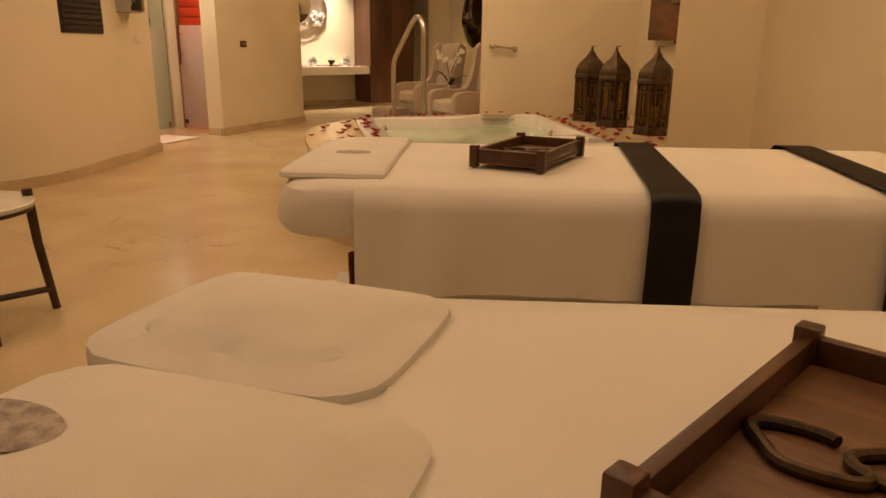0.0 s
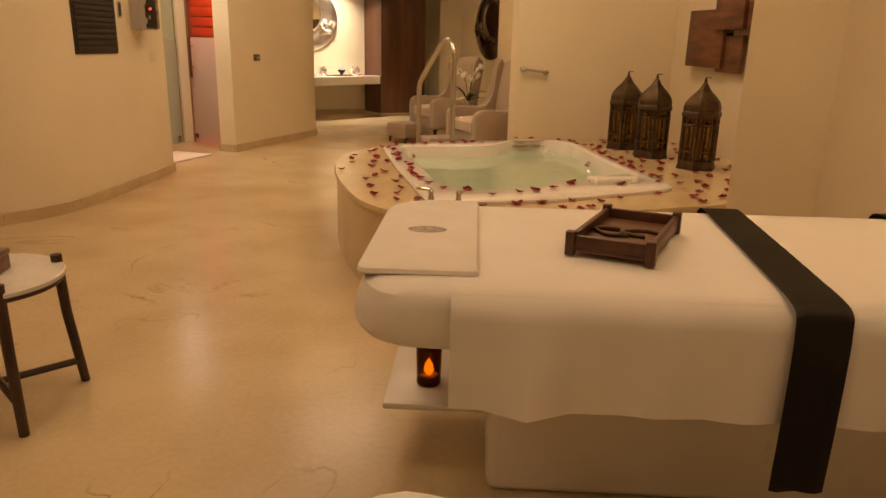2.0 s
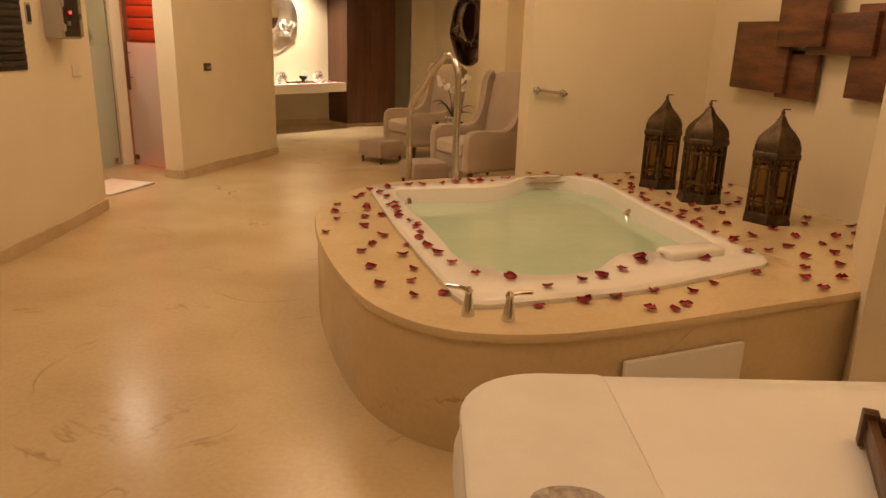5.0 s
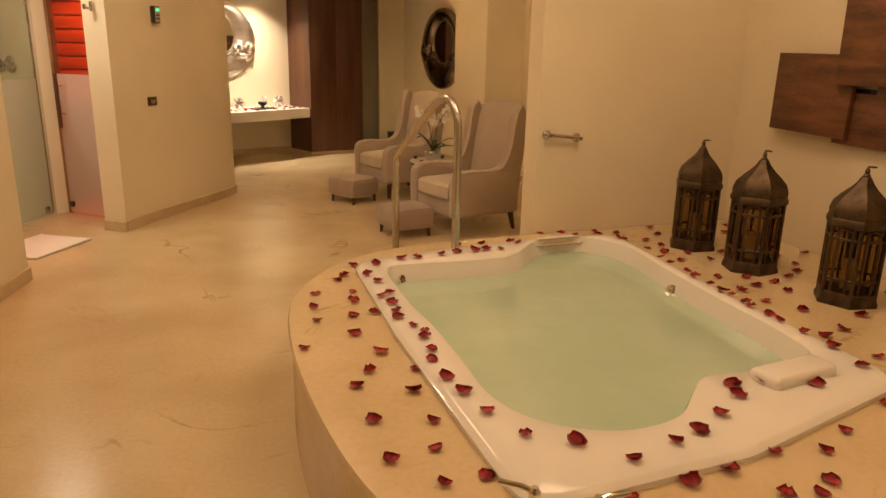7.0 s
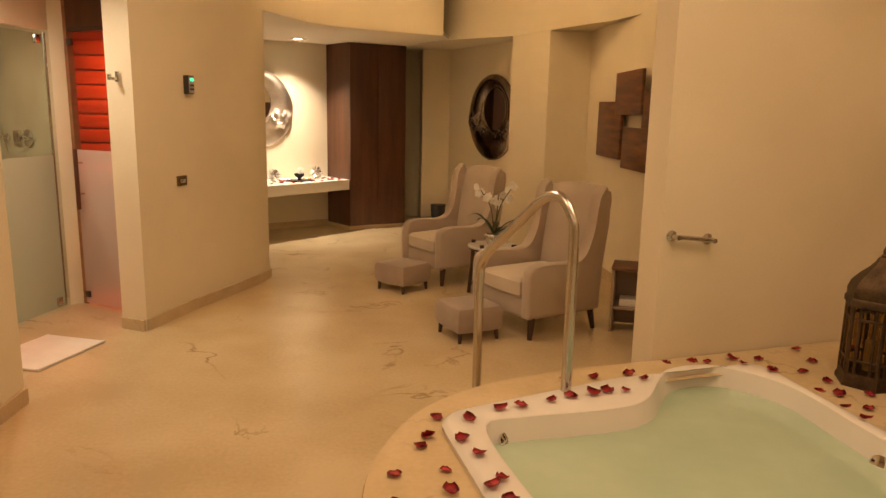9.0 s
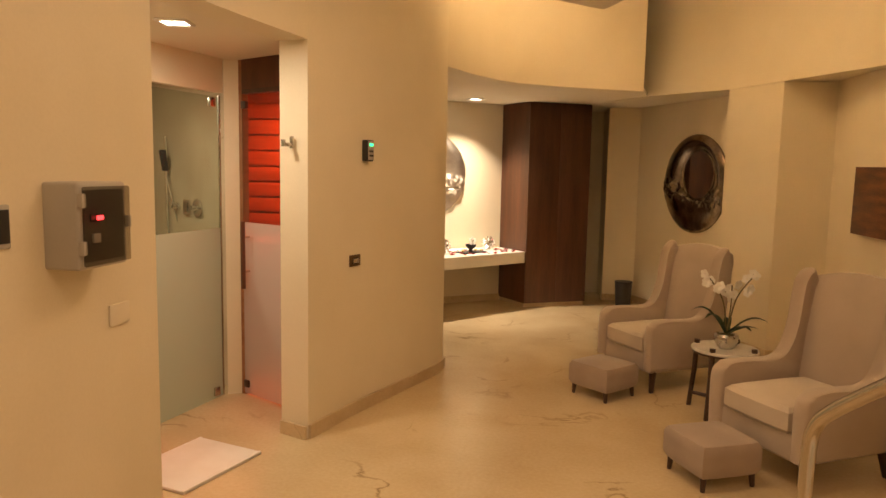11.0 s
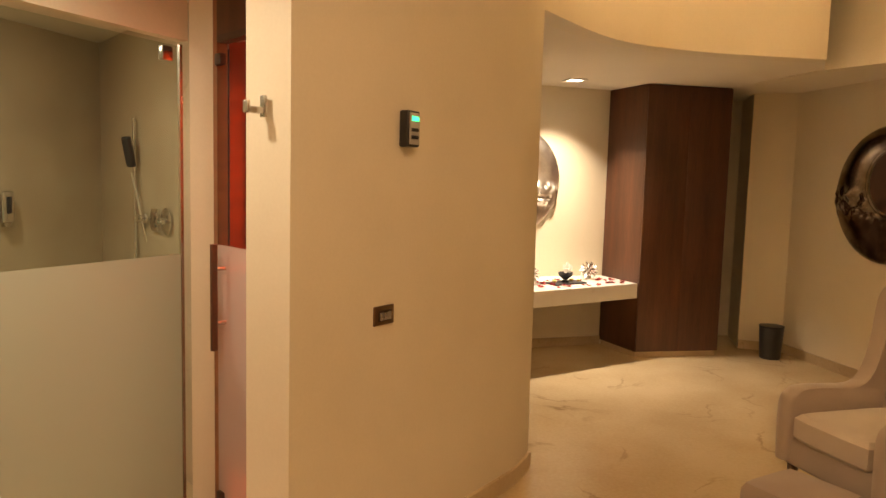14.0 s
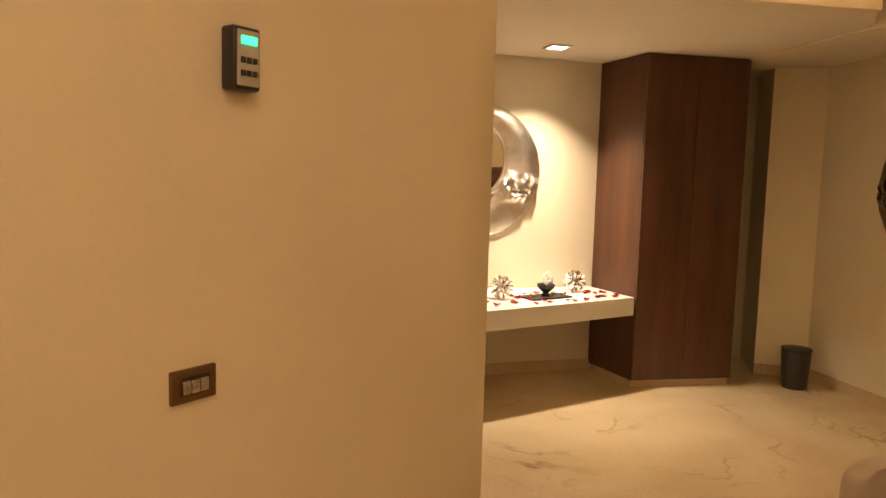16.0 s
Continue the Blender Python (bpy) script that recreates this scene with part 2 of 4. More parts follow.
def turned(profile, n=32, m=None, bm=None):
    """A body of revolution from (radius, height) pairs."""
    one = bmesh.new()
    rings = []
    for r, z in profile:
        rings.append([one.verts.new((max(r, 1e-4) * math.cos(2 * math.pi * i / n), max(r, 1e-4) * math.sin(2 * math.pi * i / n), z)) for i in range(n)])
    for a, b in zip(rings, rings[1:]):
        for i in range(n):
            one.faces.new((a[i], a[(i + 1) % n], b[(i + 1) % n], b[i]))
    one.faces.new(rings[0][::-1])
    one.faces.new(rings[-1])
    if m is not None:
        one.transform(m)
    return merged(bm, one)


def spline(points, n=8, closed=False):
    """Points of a smooth curve through the given ones."""
    pts = [Vector(p) for p in points]
    out = []
    count = len(pts) if closed else len(pts) - 1
    for i in range(count):
        if closed:
            p0, p1, p2, p3 = (pts[(i + k) % len(pts)] for k in (-1, 0, 1, 2))
        else:
            p0, p1, p2, p3 = pts[max(i - 1, 0)], pts[i], pts[i + 1], pts[min(i + 2, len(pts) - 1)]
        for k in range(n):
            t = k / n
            out.append(0.5 * (2 * p1 + (p2 - p0) * t + (2 * p0 - 5 * p1 + 4 * p2 - p3) * t * t + (3 * p1 - p0 - 3 * p2 + p3) * t ** 3))
    if not closed:
        out.append(pts[-1])
    return out


def tube(points, radius, n=12, bm=None, taper=None):
    """A round bar along the points."""
    one = bmesh.new()
    pts = [Vector(p) for p in points]
    rings = []
    side = None
    for i, p in enumerate(pts):
        d = (pts[min(i + 1, len(pts) - 1)] - pts[max(i - 1, 0)]).normalized()
        if side is None:
            side = d.orthogonal().normalized()
        side = (side - d * side.dot(d)).normalized()
        up = d.cross(side)
        r = radius if taper is None else radius + (taper - radius) * i / (len(pts) - 1)
        rings.append([one.verts.new(p + r * (math.cos(2 * math.pi * k / n) * side + math.sin(2 * math.pi * k / n) * up)) for k in range(n)])
    for a, b in zip(rings, rings[1:]):
        for k in range(n):
            one.faces.new((a[k], a[(k + 1) % n], b[(k + 1) % n], b[k]))
    one.faces.new(rings[0][::-1])
    one.faces.new(rings[-1])
    return merged(bm, one)


def offset_line(pts, d):
    """The polyline moved sideways by d, to its left."""
    out = []
    for i, p in enumerate(pts):
        a = (pts[i] - pts[i - 1]).normalized() if i else (pts[1] - pts[0]).normalized()
        b = (pts[i + 1] - pts[i]).normalized() if i + 1 < len(pts) else a
        na, nb = Vector((-a.y, a.x)), Vector((-b.y, b.x))
        n = (na + nb).normalized()
        out.append(p + n * d / max(0.4, n.dot(na)))
    return out


def wall_mesh(points, z0, z1, thick):
    """A standing slab along a line on the plan; thick > 0 lies to the line's left."""
    pts = [Vector(p[:2]) for p in points]
    other = offset_line(pts, thick)
    bm = bmesh.new()
    rows = [[bm.verts.new((p.x, p.y, z)) for p in line] for line, z in ((pts, z0), (pts, z1), (other, z1), (other, z0))]
    for a, b in zip(rows, rows[1:] + rows[:1]):
        for i in range(len(pts) - 1):
            bm.faces.new((a[i], a[i + 1], b[i + 1], b[i]))
    for i in (0, -1):
        bm.faces.new([r[i] for r in rows])
    return bm


def prism(points, z0, z1):
    bm = bmesh.new()
    low = [bm.verts.new((p[0], p[1], z0)) for p in points]
    high = [bm.verts.new((p[0], p[1], z1)) for p in points]
    bm.faces.new(low[::-1])
    bm.faces.new(high)
    for i in range(len(points)):
        j = (i + 1) % len(points)
        bm.faces.new((low[i], low[j], high[j], high[i]))
    return bm


def structure(name, bm, material, label):
    return tagged(link(name, bm, material), label, name.split("_")[0], kind="structure")


def skirting(points, thick=0.018, high=0.085):
    bm = wall_mesh(points, 0.0, high, thick)
    bmesh.ops.bevel(bm, geom=[e for e in bm.edges if all(v.co.z > high - 1e-4 for v in e.verts)], offset=0.004, segments=1, affect="EDGES")
    return structure("baseboard", bm, SKIRT, "cream stone skirting along the plaster wall")


# ---- the shell ----
TOP, LOW, HUNG = 3.55, 2.45, 3.0
structure("floor", prism([(-5.6, -2.2), (2.8, -2.2), (2.8, 15.2), (-5.6, 15.2)], -0.15, 0.0), FLOOR, "polished cream limestone floor with brown veins")
structure("ceiling", prism([(-5.6, -2.2), (2.8, -2.2), (2.8, 15.2), (-5.6, 15.2)], TOP, TOP + 0.15), CEILING, "cream painted ceiling above the cove")
structure("ceiling_panel", prism([(-0.95, 10.75), (-1.92, 9.85), (-2.25, 8.0), (-2.25, 3.0), (-2.6, -1.4), (1.3, -1.4), (1.2, 4.0), (0.3, 8.1)], HUNG, HUNG + 0.12), CEILING, "hung cream ceiling panel with hidden cove light")

CURVE = spline([(-4.9, 4.35), (-3.9, 4.50), (-3.38, 4.73), (-3.04, 5.06), (-2.885, 5.42), (-2.845, 5.9), (-2.84, 6.5), (-2.865, 7.12)], 6)
structure("wall_left", wall_mesh(CURVE, 0, TOP, 0.2), PLASTER, "curved cream plaster wall with rounded corner")
skirting(CURVE, -0.018)
structure("wall_lobby_near", wall_mesh([(-3.09, 7.20), (-5.0, 7.40)], 0, LOW, -0.14), PLASTER, "cream plaster return wall of the shower lobby")
PIER = spline([(-2.69, 8.40), (-2.56, 8.85), (-2.395, 9.32), (-2.21, 9.84), (-2.165, 10.12)], 6)
structure("wall_pier", wall_mesh(PIER, 0, TOP, 0.20), PLASTER, "curved cream plaster pier between lobby and vanity")
skirting([(-2.77, 8.63), (-2.865, 8.455), (-2.69, 8.375)], -0.018)
skirting(PIER, -0.018)
structure("wall_lintel", wall_mesh([(-2.865, 7.12), (-2.79, 7.75), (-2.69, 8.40)], 2.35, TOP, 0.2), PLASTER, "cream plaster lintel over the lobby opening")
structure("ceiling_lobby", prism([(-3.08, 7.1), (-2.88, 8.5), (-2.6, 10.4), (-5.2, 10.4), (-5.2, 7.1)], 2.35, 2.45), CEILING, "low cream ceiling of the shower lobby")
structure("wall_behind_pier", wall_mesh([(-2.43, 10.2), (-3.6, 10.75), (-3.6, 12.3)], 0, TOP, -0.12), PLASTER, "cream plaster wall beside the vanity")
VANITY_WALL = [(-3.6, 12.27), (-2.62, 12.93), (-2.0, 13.345), (-1.35, 14.1), (-0.72, 14.3)]
structure("wall_vanity", wall_mesh(VANITY_WALL, 0, LOW + 0.1, 0.15), PLASTER, "pale plaster wall behind the vanity")
skirting(VANITY_WALL[:3], -0.018)
NICHE = [(-0.72, 14.3), (-0.69, 13.70), (-0.30, 13.70), (0.10, 12.90), (0.58, 11.98)]
structure("wall_niche", wall_mesh(NICHE[1:], 0, LOW + 0.1, 0.15), PLASTER, "cream plaster wall of the mirror niche")
structure("wall_recess", wall_mesh(NICHE[:2], 0, LOW + 0.1, 0.12), PLASTER, "cream plaster cheek beside the wardrobe")
skirting(NICHE[1:], -0.018)
structure("wall_lounge_pier", prism([(0.30, 11.70), (0.61, 11.06), (1.08, 11.10), (1.25, 11.7), (0.66, 12.25)], 0, LOW - 0.008), PLASTER, "cream plaster pier between two niches")
BACK2 = [(1.06, 11.14), (1.20, 8.9), (1.32, 7.02)]
structure("wall_lounge", wall_mesh(BACK2, 0, LOW + 0.1, 0.15), PLASTER, "cream plaster wall of the seating niche")
skirting(BACK2, -0.018)
skirting([(0.60, 12.15), (0.30, 11.70), (0.61, 11.06), (1.06, 11.10)], -0.018)
FASCIA = spline([(-2.165, 10.12), (-1.83, 10.95), (-1.30, 11.43), (-0.48, 11.83)], 8)
structure("wall_fascia", wall_mesh(FASCIA, LOW - 0.006, TOP, 0.14), PLASTER, "curved cream fascia over the vanity niche")
structure("wall_upper_lounge", wall_mesh([(-0.78, 12.98), (-0.40, 12.30), (0.30, 11.70), (0.61, 11.06), (1.04, 10.14), (1.29, 9.2), (1.62, 7.0)], LOW - 0.006, TOP, 0.14), PLASTER, "cream plaster wall over the lounge niches")
structure("ceiling_niche", prism([(-3.7, 10.5), (-2.185, 10.14)] + [(p.x - 0.02, p.y + 0.03) for p in FASCIA[1:-1]] + [(-0.49, 11.85), (-0.39, 12.31), (0.31, 11.71), (0.62, 11.07), (1.05, 10.15), (1.30, 9.2), (1.62, 7.1), (2.2, 7.1), (2.2, 14.8), (-3.7, 14.8)], LOW, LOW + 0.04), CEILING, "low cream ceiling of vanity and lounge niches")
structure("wall_partition", wall_mesh([(0.335, 6.587), (1.705, 6.985)], 0, TOP, 0.16), PLASTER, "cream plaster partition between bath and lounge")
structure("wall_bath", wall_mesh([(1.70, 6.985), (2.06, 4.9)], 0, TOP, 0.16), PLASTER, "cream plaster wall behind the bath deck")
structure("wall_column", prism([(1.295, 4.10), (1.72, 4.07), (2.4, 4.07), (2.4, 5.1), (2.05, 4.95), (1.62, 4.75)], 0, TOP), PLASTER, "cream plaster column beside the bath")
structure("wall_right", wall_mesh([(1.72, 4.07), (2.08, 2.2), (2.15, -1.9)], 0, TOP, 0.16), PLASTER, "cream plaster wall along the treatment beds")
structure("wall_back", wall_mesh([(2.4, -1.9), (-5.0, -1.9)], 0, TOP, 0.16), PLASTER, "cream plaster wall at the back of the room")
structure("wall_far_left", wall_mesh([(-4.9, 4.40), (-4.9, -2.0)], 0, TOP, -0.16), PLASTER, "cream plaster side wall")

# shower lobby: stone shower walls, glass screens
structure("wall_shower_back", wall_mesh([(-4.95, 7.4), (-4.95, 10.3)], 0, 2.4, 0.12), SHOWERSTONE, "cream stone wall inside the shower")
structure("wall_shower_side", wall_mesh([(-3.56, 9.20), (-4.95, 10.10)], 0, 2.4, -0.10), SHOWERSTONE, "cream stone shower wall with chrome valves")
structure("wall_door_post", prism([(-3.545, 9.07), (-3.455, 9.12), (-3.50, 9.26), (-3.60, 9.22)], 0, 2.35), PLASTER, "cream plaster post between shower and sauna doors")
SH0, SH1 = Vector((-3.86, 7.36)), Vector((-3.545, 9.06))
SA0, SA1 = Vector((-3.445, 9.11)), Vector((-2.74, 8.72))
structure("wall_over_shower", wall_mesh([SH0, SH1], 2.12, 2.35, 0.06), PLASTER, "cream plaster strip over the shower glass")


def pane_on(name, a, b, s0, s1, z0, z1, material, parent, thick=0.01, label=""):
    d = (b - a).normalized()
    p, q = a + d * s0, a + d * s1
    return part(name, wall_mesh([p, q], z0, z1, thick), material, parent, label)


shower = thing("door_1", pose(0, 0, 0), "frameless glass shower door, frosted below and clear above", "glass door", kind="structure")
L = (SH1 - SH0).length
pane_on("frosted_pane", SH0, SH1, 0.02, L - 0.05, 0.012, 1.2, FROST, shower, label="frosted lower glass")
pane_on("clear_pane", SH0, SH1, 0.02, L - 0.05, 1.2, 2.09, CLEAR, shower, label="clear upper glass")
for z in (0.03, 2.02):
    d = (SH1 - SH0).normalized()
    p = SH0 + d * (L - 0.12)
    part("hinge", box(0.055, 0.03, 0.06, pose(p.x, p.y, z, 0, 0, math.degrees(math.atan2(d.y, d.x))), 0.004), STEEL, shower, "steel hinge clamp")
part("edge_strip", wall_mesh([SH1 - d * 0.045, SH1 - d * 0.03], 0.01, 2.1, 0.014), STEEL, shower, "steel edge strip")
part("pane_seam", wall_mesh([SH0 + d * (L - 0.915), SH0 + d * (L - 0.903)], 0.012, 2.09, 0.013), STEEL, shower, "steel seam between the panes")
hs = SH0 + d * (L - 1.0) + Vector((d.y, -d.x)) * 0.05
part("handle", tube([(hs.x, hs.y, 0.80), (hs.x, hs.y, 1.16)], 0.012, 12), STEEL, shower, "steel bar handle")
for z in (0.86, 1.10):
    q = SH0 + d * (L - 1.0)
    part("handle_stand", tube([(q.x, q.y, z), (hs.x, hs.y, z)], 0.008, 10), STEEL, shower)
sauna = thing("door_2", pose(0, 0, 0), "sauna glass door with frosted lower half and wooden bar handle", "glass door", kind="structure")
LS = (SA1 - SA0).length
pane_on("frosted_pane", SA0, SA1, 0.02, LS, 0.012, 1.24, PINKFROST, sauna, label="frosted lower glass")
pane_on("clear_pane", SA0, SA1, 0.02, LS, 1.24, 2.12, CLEAR, sauna, label="clear upper glass")
pane_on("door_frame", SA0, SA1, -0.03, 0.02, 0, 2.35, SPA_WOOD, sauna, 0.05, "pale wooden frame")
pane_on("top_panel", SA0, SA1, 0.02, LS, 2.15, 2.35, WOOD, sauna, 0.03, "dark wooden panel over the door")
pane_on("transom", SA0, SA1, 0.02, LS, 2.12, 2.15, LEG, sauna, 0.05, "dark wooden transom")
ds = (SA1 - SA0).normalized()
out = Vector((ds.y, -ds.x))
hp = SA0 + ds * 0.09 + out * 0.055
part("handle", box(0.022, 0.026, 0.47, pose(hp.x, hp.y, 0.78, 0, 0, -28), 0.004), WOOD, sauna, "dark wooden bar handle")
for z in (0.90, 1.14):
    a = SA0 + ds * 0.09
    part("handle_stand", tube([(a.x, a.y, z), (hp.x, hp.y, z)], 0.008, 10), STEEL, sauna)
for z in (0.06, 2.02):
    a = SA0 + ds * 0.05
    part("hinge", box(0.05, 0.03, 0.05, pose(a.x, a.y, z, 0, 0, -28), 0.004), LEG, sauna)

# sauna cabin behind the door
structure("wall_sauna_back", wall_mesh([(-4.05, 10.15), (-2.76, 10.18)], 0, 2.34, 0.08), SPA_WOOD, "red-lit wooden sauna back wall")
structure("wall_sauna_side", wall_mesh([(-2.80, 8.95), (-2.72, 10.16)], 0, 2.34, 0.03), SPA_WOOD, "red-lit wooden sauna side wall")
bench = thing("sauna_bench", pose(-3.32, 9.85, 0), "slatted wooden sauna bench in red light", "bench")
for i in range(5):
    part("slat", box(0.98, 0.075, 0.03, pose(0, -0.2 + 0.1 * i, 1.02), 0.005), SPA_WOOD, bench)
part("front_rail", box(0.98, 0.03, 0.10, pose(0, -0.23, 0.90), 0.005), SPA_WOOD, bench)
for x in (-0.4, 0.4):
    part("leg", box(0.06, 0.4, 1.02, pose(x, 0, 0), 0.005), SPA_WOOD, bench)
for i in range(9):
    rail = link("wall_board", box(1.15, 0.02, 0.115, pose(-3.34, 10.13, 1.12 + 0.13 * i), 0.004), SPA_WOOD)
    tagged(rail, "horizontal sauna lining board", "board", "sauna lining", "structure")

# shower fittings
hand_shower = thing("hand_shower", pose(-4.36, 9.70, 0), "chrome hand shower on a rail with hose", "shower")
part("rail", tube([(0, 0, 1.05), (0, 0, 1.85)], 0.011, 12), CHROME, hand_shower)
part("head", box(0.05, 0.035, 0.17, pose(0.02, -0.05, 1.58, 15), 0.012, 3), DARKPLASTIC, hand_shower, "dark shower head")
part("hose", tube(spline([(0.02, -0.05, 1.55), (0.09, -0.06, 1.3), (0.12, -0.04, 1.1), (0.05, 0, 1.0)], 8), 0.007, 8), CHROME, hand_shower)
for i, (x, y) in enumerate(((-4.22, 9.62), (-4.09, 9.535), (-3.96, 9.45))):
    v = thing("shower_valve", pose(x, y, 1.305, 90, 0, -33), "chrome shower valve on a stone wall", "valve", "shower valves")
    if i == 1:
        part("plate", box(0.10, 0.12, 0.015, pose(0, 0, 0), 0.004), CHROME, v)
        part("button", box(0.06, 0.08, 0.012, pose(0, 0, 0.014), 0.004), STEEL, v)
    else:
        r = 0.03 if i == 0 else 0.07
        part("plate", turned([(r, 0), (r, 0.008), (r * 0.8, 0.014), (0.02, 0.016), (0.02, 0.05), (0.017, 0.055)], 28), CHROME, v)
        part("lever", tube([(0, 0, 0.04), (0.085 if i else 0.03, 0, 0.05)], 0.008, 10), CHROME, v)

for y in (9.21, 9.35):
    disp = thing("soap_dispenser", pose(-4.945, y, 1.235, 0, 0, 90), "chrome soap dispenser on the stone shower wall", "soap dispenser", "soap dispensers")
    part("body", box(0.075, 0.07, 0.17, pose(0, -0.035, 0.03), 0.012, 3), CHROME, disp)
    part("window", box(0.03, 0.006, 0.09, pose(0, -0.072, 0.08), 0.003), DARKPLASTIC, disp, "dark level window")
    part("lever", box(0.05, 0.03, 0.025, pose(0, -0.05, 0.008), 0.006), STEEL, disp)

mat = thing("bath_mat", pose(-3.165, 7.90, 0.0, 0, 0, 74), "white terry bath mat on the stone floor", "bath mat")
bm = box(0.58, 0.46, 0.018, None, 0.006, 2)
part("mat", bm, MATTING, mat)
part("hem", merged(box(0.58, 0.02, 0.021, pose(0, 0.22, 0), 0.005), box(0.58, 0.02, 0.021, pose(0, -0.22, 0), 0.005)), TERRY, mat)


def downlight(x, y, z, turn, label):
    t = thing("downlight", pose(x, y, z, 0, 0, turn), label, "downlight")
    part("frame", merged(merged(box(0.16, 0.02, 0.012, pose(0, 0.07, -0.012), 0.002), box(0.16, 0.02, 0.012, pose(0, -0.07, -0.012), 0.002)),
                         merged(box(0.02, 0.12, 0.012, pose(0.07, 0, -0.012), 0.002), box(0.02, 0.12, 0.012, pose(-0.07, 0, -0.012), 0.002))), WHITE, t)
    part("diffuser", box(0.12, 0.12, 0.004, pose(0, 0, -0.006), 0), GLOW_WARM, t, "bright warm diffuser")


downlight(-2.26, 12.62, LOW, 33, "square recessed downlight over the vanity")
downlight(-3.20, 7.88, 2.35, 10, "square recessed downlight in the lobby ceiling")

# ---- bath ----
FRONT = spline([(1.42, 4.27), (0.80, 4.015), (0.45, 3.875), (0.15, 3.775), (-0.10, 3.75), (-0.29, 3.79), (-0.47, 3.93), (-0.60, 4.13), (-0.745, 4.5), (-0.87, 4.95), (-0.935, 5.4), (-0.88, 5.74), (-0.74, 6.04), (-0.48, 6.28), (-0.15, 6.43), (0.295, 6.57)], 5)
OUTLINE = [(p.x, p.y) for p in FRONT] + [(0.75, 6.70), (1.25, 6.85), (1.70, 6.98), (1.85, 6.1), (2.05, 4.97), (1.62, 4.75)]
C0 = Vector((0.20, 5.25))
CORNERS = [(-0.20, 3.94), (0.45, 4.15), (1.18, 4.56), (1.02, 5.25), (0.90, 5.9), (0.80, 6.50), (0.05, 6.28), (-0.70, 5.92), (-0.49, 5.0)]


def rounded(corners, r, n=6):
    """A polygon on the plan with its true corners rounded."""
    out = []
    k = len(corners)
    for i in range(k):
        p, a, b = Vector(corners[i]), Vector(corners[i - 1]), Vector(corners[(i + 1) % k])
        u, v = (a - p).normalized(), (b - p).normalized()
        if u.dot(v) < -0.93:
            out.append(p)
            continue
        s, e = p + u * r, p + v * r
        for j in range(n + 1):
            t = j / n
            out.append((1 - t) ** 2 * s + 2 * t * (1 - t) * p + t * t * e)
    return out


def by_angle(line, n=160):
    """Where rays from the bath's middle meet a closed line."""
    pts = [Vector(p[:2]) - C0 for p in line]
    out = []
    for i in range(n):
        a = 2 * math.pi * i / n
        d = Vector((math.cos(a), math.sin(a)))
        best = 0.0
        for p, q in zip(pts, pts[1:] + pts[:1]):
            e = q - p
            det = d.x * -e.y + e.x * d.y
            if abs(det) < 1e-9:
                continue
            s = (p.x * -e.y + e.x * p.y) / det
            u = (d.x * p.y - p.x * d.y) / det
            if s > 0 and -1e-6 <= u <= 1 + 1e-6:
                best = max(best, s)
        out.append(C0 + d * best)
    return out


def rings(loops, close_last=False):
    bm = bmesh.new()
    made = [[bm.verts.new((p.x, p.y, z)) for p in loop] for loop, z in loops]
    n = len(made[0])
    for a, b in zip(made, made[1:]):
        for i in range(n):
            bm.faces.new((a[i], a[(i + 1) % n], b[(i + 1) % n], b[i]))
    if close_last:
        bm.faces.new(made[-1])
    return bm


def grown(loop, d):
    """A closed loop moved outwards by d."""
    n = len(loop)
    out = []
    for i, p in enumerate(loop):
        t = (loop[(i + 2) % n] - loop[i - 2]).normalized()
        out.append(p + Vector((t.y, -t.x)) * d)
    return out


DECK_Z = 0.45
OUT = by_angle(OUTLINE)
TUB = by_angle(rounded(CORNERS, 0.12))
INNER = by_angle(spline([(-0.52, 5.80), (-0.44, 5.38), (-0.34, 5.06), (-0.26, 4.74), (-0.20, 4.50), (-0.08, 4.34), (0.12, 4.28), (0.32, 4.35), (0.43, 4.50), (0.52, 4.61), (0.72, 4.65), (0.96, 4.74), (0.98, 4.97), (0.90, 5.4), (0.84, 5.8), (0.78, 6.20), (0.58, 6.41), (0.33, 6.35), (0.14, 6.05), (-0.05, 5.95), (-0.38, 5.88)], 6, True))
deck = thing("bath_deck", pose(0, 0, 0), "raised curved bath surround in cream stone", "bath surround")
part("apron", rings([(grown(OUT, -0.012), 0.0), (grown(OUT, -0.012), DECK_Z - 0.028)]), DECK, deck, "curved stone apron")
part("deck_slab", rings([(grown(OUT, -0.02), DECK_Z - 0.03), (OUT, DECK_Z - 0.03), (grown(OUT, 0.002), DECK_Z - 0.016), (grown(OUT, -0.004), DECK_Z), (grown(TUB, -0.04), DECK_Z)]), DECK, deck, "polished stone slab")
pv = Vector((0.86, 4.04)) - Vector((0.40, 3.857))
panel_m = pose(0.58, 3.918, 0.0, 0, 0, math.degrees(math.atan2(pv.y, pv.x)))
part("access_panel", box(0.52, 0.02, 0.33, panel_m, 0.003), WHITE, deck, "white access panel")

